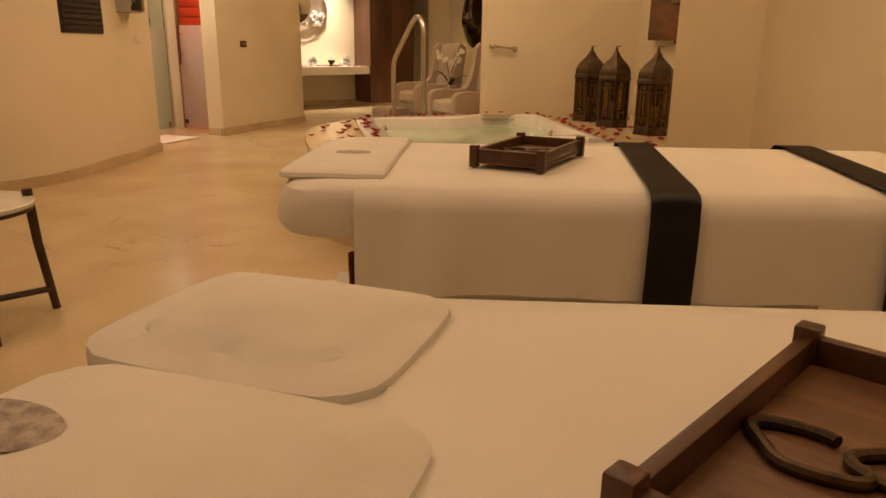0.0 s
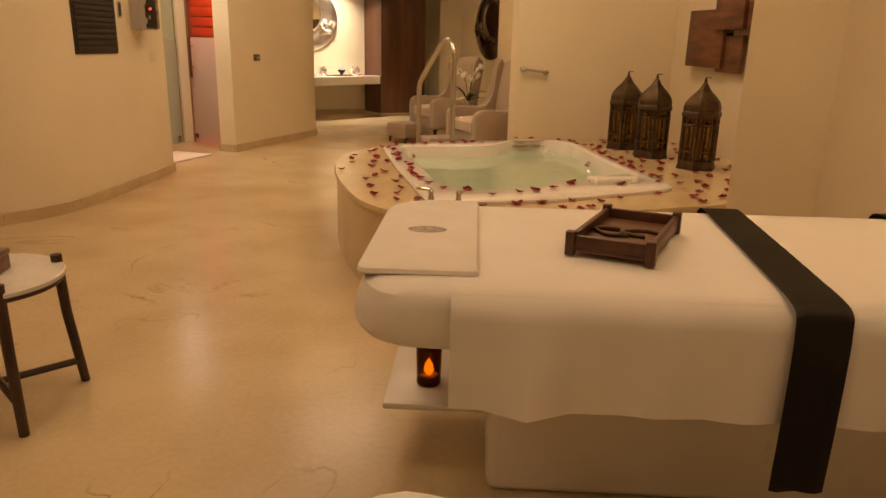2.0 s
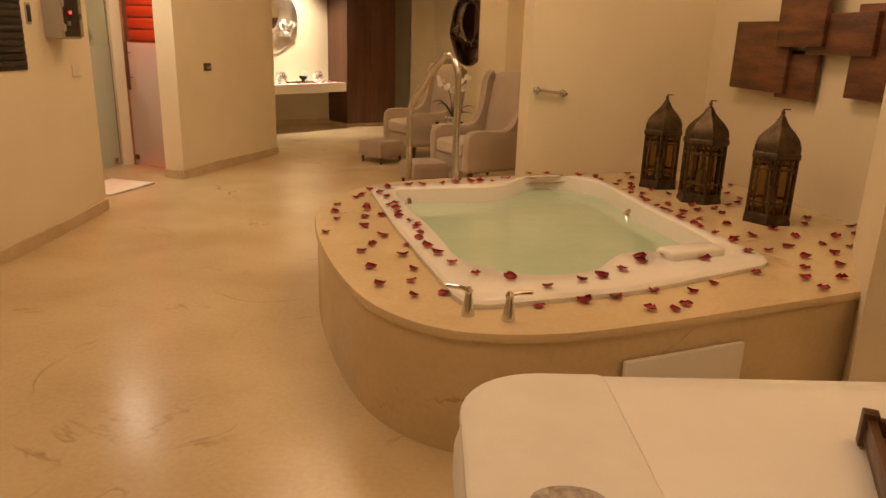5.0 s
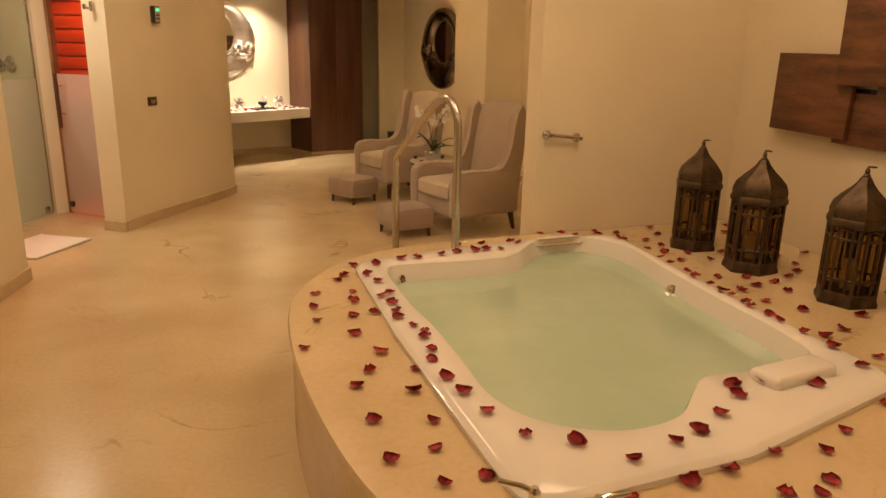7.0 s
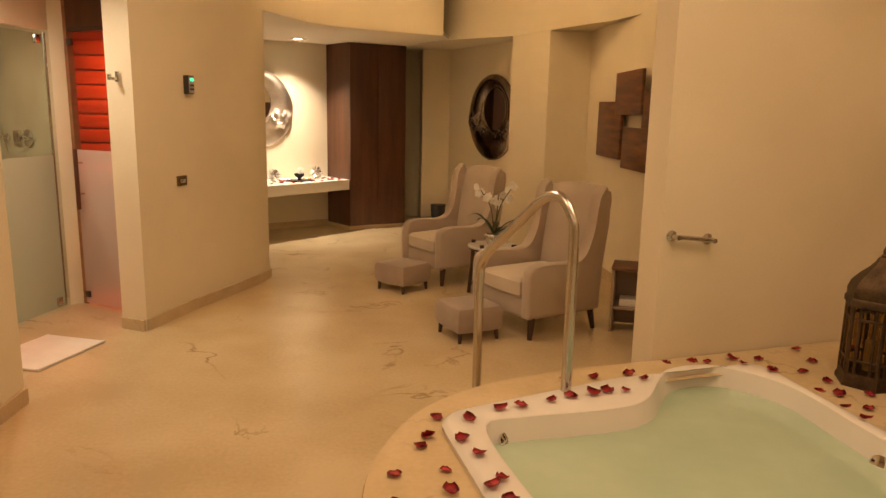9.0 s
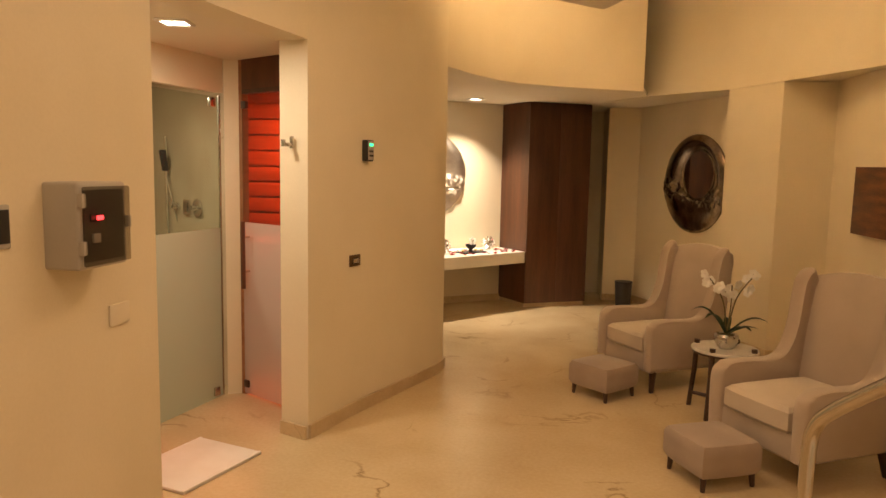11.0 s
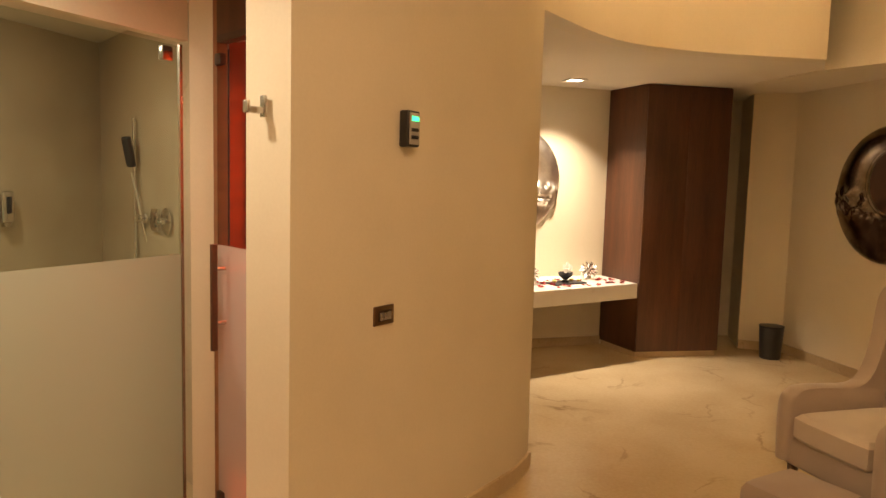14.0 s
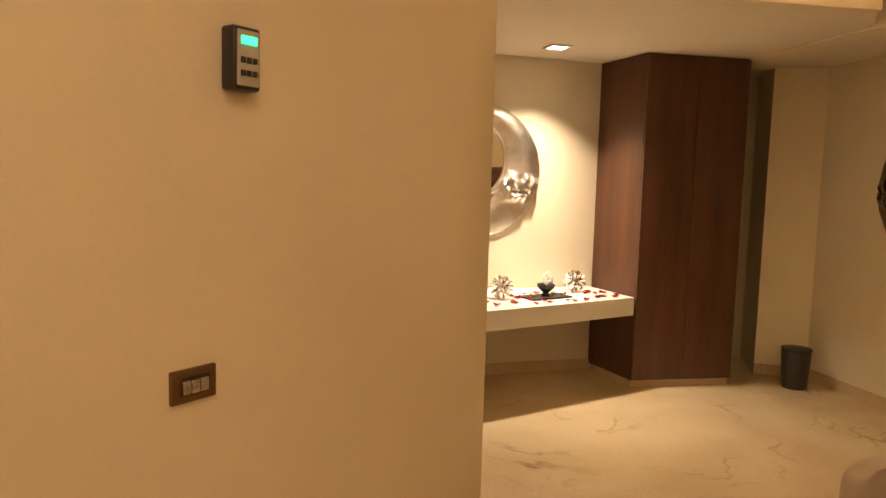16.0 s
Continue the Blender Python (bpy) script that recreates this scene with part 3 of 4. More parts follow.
tub = thing("bathtub", pose(0, 0, 0), "white acrylic whirlpool bathtub filled with green water", "bathtub")
part("rim", rings([(TUB, DECK_Z), (grown(TUB, 0.002), DECK_Z + 0.018), (grown(TUB, -0.012), DECK_Z + 0.03), (grown(TUB, -0.022), DECK_Z + 0.034), (grown(INNER, 0.016), DECK_Z + 0.034), (grown(INNER, 0.006), DECK_Z + 0.028), (INNER, DECK_Z + 0.005), (grown(INNER, -0.02), DECK_Z - 0.06), (grown(INNER, -0.06), 0.12), (grown(INNER, -0.14), 0.05)], True), ACRYLIC, tub, "moulded white rim and basin")
part("headrest", box(0.30, 0.12, 0.06, pose(0.81, 4.59, DECK_Z + 0.012, 0, 0, 22), 0.025, 4), ACRYLIC, tub, "raised white headrest")
for a in (0.6, 2.4, 3.6, 5.2):
    j = INNER[int(a / 6.283 * 160)]
    part("jet", turned([(0.03, 0), (0.03, 0.01), (0.012, 0.014)], 20, Matrix.Translation((*(j + (C0 - j).normalized() * 0.015), DECK_Z - 0.05)) @ pose(0, 0, 0, 0, 70, math.degrees(a) + 180)), CHROME, tub)
wbm = rings([(grown(INNER, -0.018), 0.395)], False)
wv = wbm.verts[:]
wbm.faces.new(wv)
tagged(link("bath_water", wbm, WATER), "cloudy pale green bath water", "water", kind="structure")


def tap(x, y, turn):
    t = thing("bath_tap", pose(x, y, DECK_Z, 0, 0, turn), "chrome bath tap with conical base and lever", "tap", "bath taps")
    part("base", turned([(0.024, 0), (0.023, 0.01), (0.013, 0.07), (0.012, 0.085)], 24), CHROME, t)
    part("lever", tube([(-0.01, 0, 0.088), (0.03, 0.0, 0.094), (0.085, 0.0, 0.09)], 0.008, 10), CHROME, t)
    part("cap", turned([(0.014, 0.08), (0.015, 0.09), (0.008, 0.102)], 20), CHROME, t)


tap(-0.19, 3.915, 150)
tap(-0.055, 3.875, 20)

rail = thing("grab_rail", pose(0, 0, 0), "bent brushed steel bath grab rail", "grab rail")
ra, rb = Vector((-0.17, 6.13)), Vector((-0.48, 6.66))
pts = [(*ra, DECK_Z), (*ra, 0.85), (*ra, 1.10), (*(ra + (rb - ra) * 0.03), 1.19), (*(ra + (rb - ra) * 0.14), 1.255), (*(ra + (rb - ra) * 0.32), 1.235), (*(ra + (rb - ra) * 0.6), 1.10), (*(ra + (rb - ra) * 0.86), 0.975), (*(ra + (rb - ra) * 0.97), 0.90), (*rb, 0.80), (*rb, 0.5), (*rb, 0.0)]
part("tube", tube(spline(pts, 5), 0.0215, 16), STEEL, rail, "polished steel tube")
part("flange", turned([(0.04, 0), (0.04, 0.006), (0.024, 0.016)], 24, pose(*ra, DECK_Z)), STEEL, rail)
part("flange", turned([(0.04, 0), (0.04, 0.006), (0.024, 0.016)], 24, pose(*rb, 0)), STEEL, rail)

bar = thing("towel_bar", pose(0.49, 6.60, 1.03, 0, 6, 16.2), "short brushed steel grab bar on the partition", "grab bar")
part("bar", tube([(-0.10, 0, 0), (0.10, 0, 0)], 0.011, 12), STEEL, bar)
for x in (-0.10, 0.10):
    part("mount", turned([(0.026, 0), (0.026, 0.006), (0.012, 0.012), (0.011, 0.06)], 20, pose(x, 0.03, 0, 90)), STEEL, bar)


def lantern():
    """A six-sided Moroccan lantern with a pointed dome, glazed sides and a ring."""
    t = thing("floor_lantern", pose(1.20, 6.31, DECK_Z, 0, 0, 10), "tall aged brass lantern with pointed dome and candle", "lantern", "lanterns on the bath deck")
    six = lambda r, z: turned([(r, z), (r, z + 0.001)], 6)
    part("base", turned([(0.135, 0), (0.135, 0.018), (0.128, 0.03), (0.128, 0.055), (0.12, 0.06)], 6), BRASS, t)
    for k in range(6):
        a, b = math.radians(60 * k), math.radians(60 * (k + 1))
        p, q = Vector((0.12 * math.cos(a), 0.12 * math.sin(a), 0)), Vector((0.12 * math.cos(b), 0.12 * math.sin(b), 0))
        part("post", tube([p + Vector((0, 0, 0.05)), p + Vector((0, 0, 0.36))], 0.009, 6), BRASS, t)
        mid, d = (p + q) / 2, (q - p).normalized()
        face = Matrix.Translation(mid) @ pose(0, 0, 0, 0, 0, math.degrees(math.atan2(d.y, d.x)))
        part("pane", box(0.10, 0.003, 0.29, face @ pose(0, 0, 0.06), 0), AMBER, t, "smoky glass pane")
        g = None
        for x in (-0.030, 0.030):
            g = box(0.012, 0.008, 0.29, face @ pose(x, 0, 0.06), 0.002, 1, g)
        for z in (0.11, 0.29):
            g = box(0.105, 0.008, 0.012, face @ pose(0, 0, z), 0.002, 1, g)
        ring = [face @ Vector((0.03 * math.sin(s), 0, 0.31 + 0.03 * math.cos(s))) for s in [math.pi * (j / 8 - 0.5) for j in range(9)]]
        g = tube(ring, 0.005, 6, g)
        part("grille", g, BRASS, t)
    part("collar", turned([(0.120, 0.345), (0.136, 0.352), (0.136, 0.375), (0.128, 0.385)], 6), BRASS, t)
    part("dome", turned([(0.128, 0.385), (0.130, 0.41), (0.118, 0.445), (0.088, 0.48), (0.055, 0.51), (0.034, 0.535), (0.024, 0.555), (0.02, 0.56)], 6), BRASS, t, "pointed brass dome")
    part("finial", turned([(0.012, 0.555), (0.016, 0.565), (0.008, 0.575), (0.011, 0.585), (0.003, 0.605)], 12), BRASS, t)
    ring = [(0.02 + 0.016 * math.cos(s), 0.016 * math.sin(s), 0.602) for s in [2 * math.pi * j / 16 for j in range(17)]]
    part("ring", tube(ring, 0.003, 6), BRASS, t)
    part("candle", turned([(0.03, 0.06), (0.03, 0.19), (0.012, 0.195)], 20), CANDLE, t, "ivory pillar candle")
    return t


first = lantern()
copy_thing(first, pose(1.32, 5.88, DECK_Z, 0, 0, 24))
copy_thing(first, pose(1.52, 5.40, DECK_Z, 0, 0, 5))


# ---- wall art: overlapping wooden boards ----
def wall_art(a, b, boards, label):
    """Boards as (along, height, width, tall, stand-off) on the wall from a to b."""
    a, b = Vector(a), Vector(b)
    d = (b - a).normalized()
    turn = math.degrees(math.atan2(d.y, d.x))
    t = thing("wall_sculpture", pose(a.x, a.y, 0, 0, 0, turn), label, "wall art")
    for i, (s, z, w, h, off) in enumerate(boards):
        part("board", box(w, 0.03, h, pose(s + w / 2 + 0.05, -off - 0.016, z + 0.03, 0, (0.8, -1.0, 0.5, -0.4, 0.7)[i % 5]), 0.003), ARTWOOD, t)
    part("backing", box(0.5, 0.012, 0.1, pose(boards[0][0] + 0.55, -0.008, boards[0][1] + 0.18), 0.001), LEG, t)


wall_art((1.70, 6.985), (2.06, 4.9), [(0.37, 1.07, 0.56, 0.42, 0.05), (0.86, 1.34, 0.40, 0.46, 0.09), (0.82, 1.04, 0.34, 0.26, 0.02), (1.10, 1.30, 0.50, 0.22, 0.06), (1.42, 1.08, 0.36, 0.48, 0.03)], "overlapping dark wooden boards mounted above the bath")
wall_art((1.06, 10.98), (1.20, 8.9), [(0.42, 1.16, 0.64, 0.52, 0.04), (1.0, 1.56, 0.62, 0.37, 0.08), (1.15, 1.09, 0.60, 0.36, 0.05), (1.62, 1.48, 0.50, 0.27, 0.06), (1.95, 1.22, 0.34, 0.28, 0.03), (1.50, 1.40, 0.25, 0.2, 0.02)], "overlapping dark wooden boards mounted behind the armchairs")


# ---- vanity ----
vu = Vector((0.66, 0.75)).normalized()
va = Vector((-1.655, 12.88))
vf = va - vu * 2.0
vb0, vb1 = Vector((-2.01, 13.33)), Vector((-3.40, 12.40))
vanity = thing("vanity_shelf", pose(0, 0, 0), "thick white floating vanity shelf", "vanity shelf")
part("slab", prism([va, vb0, vb1, vf], 0.548, 0.68), WHITE, vanity, "pale stone slab")
wc = Vector((-1.645, 12.90))
uu = Vector((0.735, 0.37)).normalized()
ward = thing("wardrobe", pose(wc.x, wc.y, 0, 0, 0, math.degrees(math.atan2(uu.y, uu.x))), "tall dark walnut wardrobe reaching the ceiling", "wardrobe")
part("body", prism([(0.0, 0.012), (0.81, 0.012), (0.81, 0.62), (-0.115, 0.555)], 0.05, LOW - 0.003), WOOD, ward)
part("plinth", prism([(0.0, 0.02), (0.80, 0.02), (0.80, 0.60), (-0.10, 0.54)], 0.0, 0.05), SKIRT, ward, "stone plinth")
for i in range(2):
    part("door", box(0.402, 0.02, LOW - 0.07, pose(0.2025 + 0.405 * i, 0.001, 0.056), 0.002), WOOD, ward, "dark walnut door")


def round_mirror(cx, cy, cz, wall_dir, r_out, r_in, shift, metal, name_label, crumple):
    """A broad hammered metal ring with an off-centre glass."""
    turn = math.degrees(math.atan2(wall_dir.y, wall_dir.x))
    t = thing("round_mirror", pose(cx, cy, cz, 0, 0, turn), name_label, "mirror")
    bm = bmesh.new()
    n, k = 120, 22
    rows = []
    for j in range(k + 1):
        f = j / k
        row = []
        for i in range(n):
            a = 2 * math.pi * i / n
            o = Vector((r_out * math.cos(a), r_out * math.sin(a)))
            q = Vector((shift[0] + r_in * math.cos(a), shift[1] + r_in * math.sin(a)))
            p = o.lerp(q, f)
            y = -0.018 - 0.035 * math.sin(math.pi * f) if 0 < f < 1 else -0.01
            if crumple and 0 < f < 1:
                band = max(0.0, 1 - abs((p.y + 0.2 * r_out + 0.10 * p.x) / (0.26 * r_out)))
                c = noise.noise(Vector((p.x * 13, p.y * 13, 2.0))) + 0.6 * noise.noise(Vector((p.x * 29, p.y * 29, 7.0)))
                y -= crumple * min(1, band * 1.8) * (0.5 + c)
            elif 0 < f < 1:
                y -= 0.016 * noise.noise(Vector((p.x * 9, p.y * 9, 4.0)))
            row.append(bm.verts.new((p.x, y, p.y)))
        rows.append(row)
    for a, b in zip(rows, rows[1:]):
        for i in range(n):
            bm.faces.new((a[i], a[(i + 1) % n], b[(i + 1) % n], b[i]))
    rim = [bm.verts.new((v.co.x, 0.0, v.co.z)) for v in rows[0]]
    for i in range(n):
        bm.faces.new((rim[i], rim[(i + 1) % n], rows[0][(i + 1) % n], rows[0][i]))
    f = link("frame", bm, metal, t, "broad hammered metal ring", angle=60)
    part("glass", turned([(r_in + 0.005, 0), (r_in + 0.005, 0.004)], 72, pose(shift[0], -0.012, shift[1], 90)), MIRROR, t, "clear mirror glass")
    part("bezel", tube([(shift[0] + r_in * math.cos(s), -0.02, shift[1] + r_in * math.sin(s)) for s in [2 * math.pi * j / 72 for j in range(73)]], 0.012, 8), metal, t)


wd = Vector((0.62, 0.415)).normalized()
round_mirror(-2.83, 12.785, 1.58, wd, 0.50, 0.30, (-0.10, 0.08), SILVER, "round silver mirror with crumpled metal band", 0.05)
nd = Vector((0.48, -0.92)).normalized()
round_mirror(0.21, 12.675, 1.53, nd, 0.545, 0.27, (0.06, 0.10), DARKSILVER, "round dark silver mirror with broad hammered frame", 0.035)

vt = 0.68
tray_c = va - vu * 0.62 + Vector((-vu.y, vu.x)) * 0.27
vturn = math.degrees(math.atan2(vu.y, vu.x))
vtray = thing("slate_tray", pose(*tray_c, vt, 0, 0, vturn), "black slate tray on the white vanity", "tray")
part("slab", box(0.36, 0.18, 0.014, None, 0.004), SLATE, vtray)
bowl = thing("black_bowl", pose(*tray_c, vt + 0.014, 0, 0, 0), "small black footed bowl on a slate tray", "bowl")
part("bowl", turned([(0.03, 0), (0.032, 0.012), (0.018, 0.022), (0.03, 0.03), (0.06, 0.06), (0.064, 0.085), (0.057, 0.084), (0.04, 0.055), (0.0, 0.045)], 32), SLATE, bowl)
flower = thing("orchid_bloom", pose(*(tray_c + vu * 0.02), vt + 0.10), "single white orchid flower in a black bowl", "flower")
for k in range(5):
    a = math.radians(72 * k + 20)
    part("petal", turned([(0.004, 0), (0.024, 0.004), (0.02, 0.008)], 12, Matrix.Translation((0.028 * math.cos(a), -0.01, 0.035 + 0.028 * math.sin(a))) @ pose(0, 0, 0, 80, 0, vturn)), BLOOM, flower)
part("stem", tube(spline([(0, 0, -0.05), (-0.02, 0, 0.0), (0, 0, 0.03)], 5), 0.004, 6), LEAF, flower)
for ox, oy, sz in ((-0.12, 0.0, 0.016), (0.10, 0.03, 0.018), (0.13, -0.03, 0.014), (-0.09, 0.05, 0.012)):
    c = tray_c + vu * ox + Vector((-vu.y, vu.x)) * oy
    s = thing("yellow_blossom", pose(*c, vt + 0.014), "small yellow blossom lying on the slate tray", "blossom", "blossoms on the tray")
    part("head", turned([(sz * 0.5, 0), (sz, 0.008), (sz * 1.2, 0.016), (sz * 0.5, 0.022), (0, 0.018)], 9), shader("yellow_blossom_petal", (0.75, 0.52, 0.16), 0.6), s)


def spiky_ball(c, r):
    t = thing("spiky_candle_holder", pose(*c, vt + r * 0.95), "spiky chrome ball ornament on the vanity", "ornament", "spiky balls")
    part("core", turned([(0.001, -r * 0.45), (r * 0.32, -r * 0.32), (r * 0.45, 0), (r * 0.32, r * 0.32), (0.001, r * 0.45)], 16), CHROME, t)
    rnd = random.Random(5)
    for k in range(34):
        z = 1 - 2 * (k + 0.5) / 34
        a = k * 2.39996
        d = Vector((math.sqrt(1 - z * z) * math.cos(a), math.sqrt(1 - z * z) * math.sin(a), z))
        part("spike", tube([d * r * 0.3, d * r * 0.8, d * r], r * 0.13, 6, taper=r * 0.10), CHROME, t)


vn = Vector((-vu.y, vu.x))
spiky_ball(va - vu * 0.22 + vn * 0.40, 0.085)
spiky_ball(va - vu * 0.95 + vn * 0.36, 0.085)

bin_ = thing("waste_bin", pose(-0.45, 13.37, 0), "black oval waste bin beside the wardrobe", "waste bin")
part("body", turned([(0.085, 0), (0.09, 0.01), (0.105, 0.27), (0.105, 0.30), (0.098, 0.30), (0.085, 0.03)], 32), DARKPLASTIC, bin_)
part("rim", turned([(0.106, 0.29), (0.109, 0.295), (0.109, 0.305), (0.10, 0.306)], 32), BLACK, bin_)


# ---- lounge ----
def cushion(sx, sy, sz, m, bevel, bulge=0.0):
    """A padded block whose top swells."""
    bm = bmesh.new()
    bmesh.ops.create_cube(bm, size=1, matrix=Matrix.Translation((0, 0, sz / 2)) @ Matrix.Diagonal((sx, sy, sz, 1)))
    bmesh.ops.subdivide_edges(bm, edges=bm.edges[:], cuts=5, use_grid_fill=True)
    for v in bm.verts:
        u, w, h = abs(v.co.x) / (sx / 2), abs(v.co.y) / (sy / 2), v.co.z / sz
        v.co.z += bulge * (1 - u ** 2) * (1 - w ** 2) * (h if h > 0.5 else 0)
        top = max(0, abs(h - 0.5) * 2 - 0.6) / 0.4
        v.co.x *= 1 - bevel / sx * 2 * (top ** 2 * 0.8 + (w ** 6) * 0.4)
        v.co.y *= 1 - bevel / sy * 2 * (top ** 2 * 0.8 + (u ** 6) * 0.4)
    bm.transform(m)
    return bm


def wing_chair():
    t = thing("wing_armchair", pose(0.07, 8.63, 0, 0, 0, -50.7), "beige fabric wing armchair with tall curved back", "armchair", "armchairs round the side table")
    for x in (-0.30, 0.30):
        part("leg", tube([(x, -0.31, 0), (x, -0.30, 0.18)], 0.018, 8, taper=0.03), LEG, t, "dark tapered wooden leg")
        part("leg", tube([(x, 0.30, 0), (x * 0.97, 0.26, 0.18)], 0.016, 8, taper=0.028), LEG, t, "dark tapered wooden leg")
    part("seat_frame", box(0.66, 0.66, 0.15, pose(0, -0.02, 0.15), 0.025, 3), FABRIC, t)
    part("seat_cushion", cushion(0.50, 0.62, 0.14, pose(0, -0.07, 0.295), 0.03, 0.035), SEAT, t, "pale loose seat cushion")
    # arms: a soft outline pulled through the arm's width, rolling up into the wings
    for s in (-1, 1):
        prof = spline([(-0.38, 0.17), (-0.385, 0.45), (-0.35, 0.525), (-0.26, 0.55), (0.04, 0.55), (0.15, 0.60), (0.21, 0.76), (0.235, 0.95), (0.26, 1.04), (0.32, 1.07), (0.36, 0.85), (0.32, 0.5), (0.30, 0.17)], 6)
        bm = bmesh.new()
        rows = []
        for off, shrink in ((0.0, 0.025), (0.015, 0.006), (0.05, 0.0), (0.085, 0.006), (0.10, 0.025)):
            c = Vector((0.0, 0.5))
            row = []
            for p in prof:
                q = Vector((p.x, p.y)) + (c - Vector((p.x, p.y))).normalized() * shrink
                h = max(0.0, q.y - 0.5)
                row.append(bm.verts.new((s * (0.265 + off + 0.03 * h - 0.10 * h * max(0, q.x - 0.1)), q.x, q.y)))
            rows.append(row)
        for a, b in zip(rows, rows[1:]):
            for i in range(len(prof)):
                j = (i + 1) % len(prof)
                bm.faces.new((a[i], a[j], b[j], b[i]))
        bm.faces.new(rows[0])
        bm.faces.new(rows[-1])
        link("arm", bm, FABRIC, t, "curved arm and wing", angle=50)
    bm = bmesh.new()
    nx, nz = 14, 16
    grid = []
    for k in range(2):
        rows = []
        for j in range(nz + 1):
            f = j / nz
            z = 0.28 + f * 0.80
            row = []
            for i in range(nx + 1):
                u = i / nx * 2 - 1
                top = -0.05 * u * u * (f ** 4)
                y = 0.20 + 0.12 * f + (0.10 if k else 0.0) - (0.035 * (1 - u * u) * math.sin(math.pi * min(1, f * 1.1)) if not k else 0)
                edge = 0.03 * max(0, f - 0.9) / 0.1
                row.append(bm.verts.new((u * (0.30 + 0.015 * f), y + (edge if not k else -edge), z + top)))
            rows.append(row)
        grid.append(rows)
    for rows in grid:
        for a, b in zip(rows, rows[1:]):
            for i in range(nx):
                bm.faces.new((a[i], a[i + 1], b[i + 1], b[i]))
    for i in range(nx):
        bm.faces.new((grid[0][-1][i], grid[0][-1][i + 1], grid[1][-1][i + 1], grid[1][-1][i]))
        bm.faces.new((grid[0][0][i], grid[0][0][i + 1], grid[1][0][i + 1], grid[1][0][i]))
    for j in range(nz):
        for i in (0, nx):
            bm.faces.new((grid[0][j][i], grid[0][j + 1][i], grid[1][j + 1][i], grid[1][j][i]))
    link("backrest", bm, FABRIC, t, "tall padded back", angle=50)
    return t


chair = wing_chair()
chair.matrix_world = pose(0.165, 8.64, 0, 0, 0, -60) @ Matrix.Diagonal((0.96, 1, 1, 1))
copy_thing(chair, pose(-0.41, 10.20, 0, 0, 0, -58) @ Matrix.Diagonal((0.96, 1, 1, 1)))


def footstool():
    t = thing("footstool", pose(-0.885, 9.69, 0, 0, 0, -43), "square taupe fabric footstool on short dark legs", "footstool", "footstools before the armchairs")
    part("cushion", cushion(0.37, 0.37, 0.17, pose(0, 0, 0.075), 0.018, 0.015), FOOT, t)
    for x in (-0.145, 0.145):
        for y in (-0.145, 0.145):
            part("leg", tube([(x * 1.04, y * 1.04, 0), (x, y, 0.085)], 0.012, 8, taper=0.019), LEG, t, "short dark leg")
    return t


stool1 = footstool()
copy_thing(stool1, pose(-0.39, 8.34, 0, 0, 0, 25))


def round_table(name, m, top, r, label, spread):
    t = thing(name, m, label, "side table", "round marble side tables")
    part("tabletop", turned([(r - 0.01, top - 0.022), (r, top - 0.016), (r, top - 0.004), (r - 0.005, top)], 64), TABLESTONE, t, "pale marble top")
    part("ring", turned([(r - 0.015, top - 0.036), (r - 0.008, top - 0.034), (r - 0.008, top - 0.022), (r - 0.02, top - 0.021)], 64), LEG, t, "wooden ring under the top")
    for k in range(4):
        a = math.radians(90 * k + 45)
        c, s = math.cos(a), math.sin(a)
        part("leg", tube([(spread * c, spread * s, 0), (spread * 0.88 * c, spread * 0.88 * s, top * 0.6), (spread * 0.84 * c, spread * 0.84 * s, top + 0.025)], 0.016, 10, taper=0.019), LEG, t, "dark wooden leg")
    for k in range(2):
        a = math.radians(90 * k + 45)
        c, s = 0.96 * spread * math.cos(a), 0.94 * spread * math.sin(a)
        part("stretcher", tube([(-c, -s, 0.085 + 0.012 * k), (c, s, 0.085 + 0.012 * k)], 0.013, 8), LEG, t, "cross stretcher")
    return t


round_table("side_table", pose(-0.10, 9.45, 0, 0, 0, 10), 0.46, 0.22, "round marble side table between the armchairs", 0.235)
round_table("side_table", pose(-1.585, 2.66, 0, 0, 0, 2), 0.47, 0.25, "round marble side table beside the treatment beds", 0.275)
case = thing("wooden_box", pose(-1.62, 2.66, 0.47, 0, 0, 12), "small dark wooden box on a marble table", "box")
part("body", box(0.20, 0.14, 0.05, None, 0.004), WOOD_X, case)
part("lid", box(0.206, 0.146, 0.02, pose(0, 0, 0.05), 0.004), WOOD_X, case)


def leaf_blade(length, width, lift, droop, turn):
    bm = bmesh.new()
    rows = []
    n = 10
    for i in range(n + 1):
        f = i / n
        w = width * math.sin(math.pi * min(1, 0.12 + 0.88 * f)) ** 0.7 if i < n else 0.002
        x, z = length * f, lift * math.sin(f * 1.9) - droop * f * f
        rows.append([bm.verts.new((x, s * w, z + abs(s) * w * 0.35)) for s in (-1, -0.5, 0, 0.5, 1)])
    for a, b in zip(rows, rows[1:]):
        for k in range(4):
            bm.faces.new((a[k], a[k + 1], b[k + 1], b[k]))
    bmesh.ops.solidify(bm, geom=bm.faces[:], thickness=0.0025)
    bm.transform(pose(0, 0, 0, 0, 0, turn))
    return bm


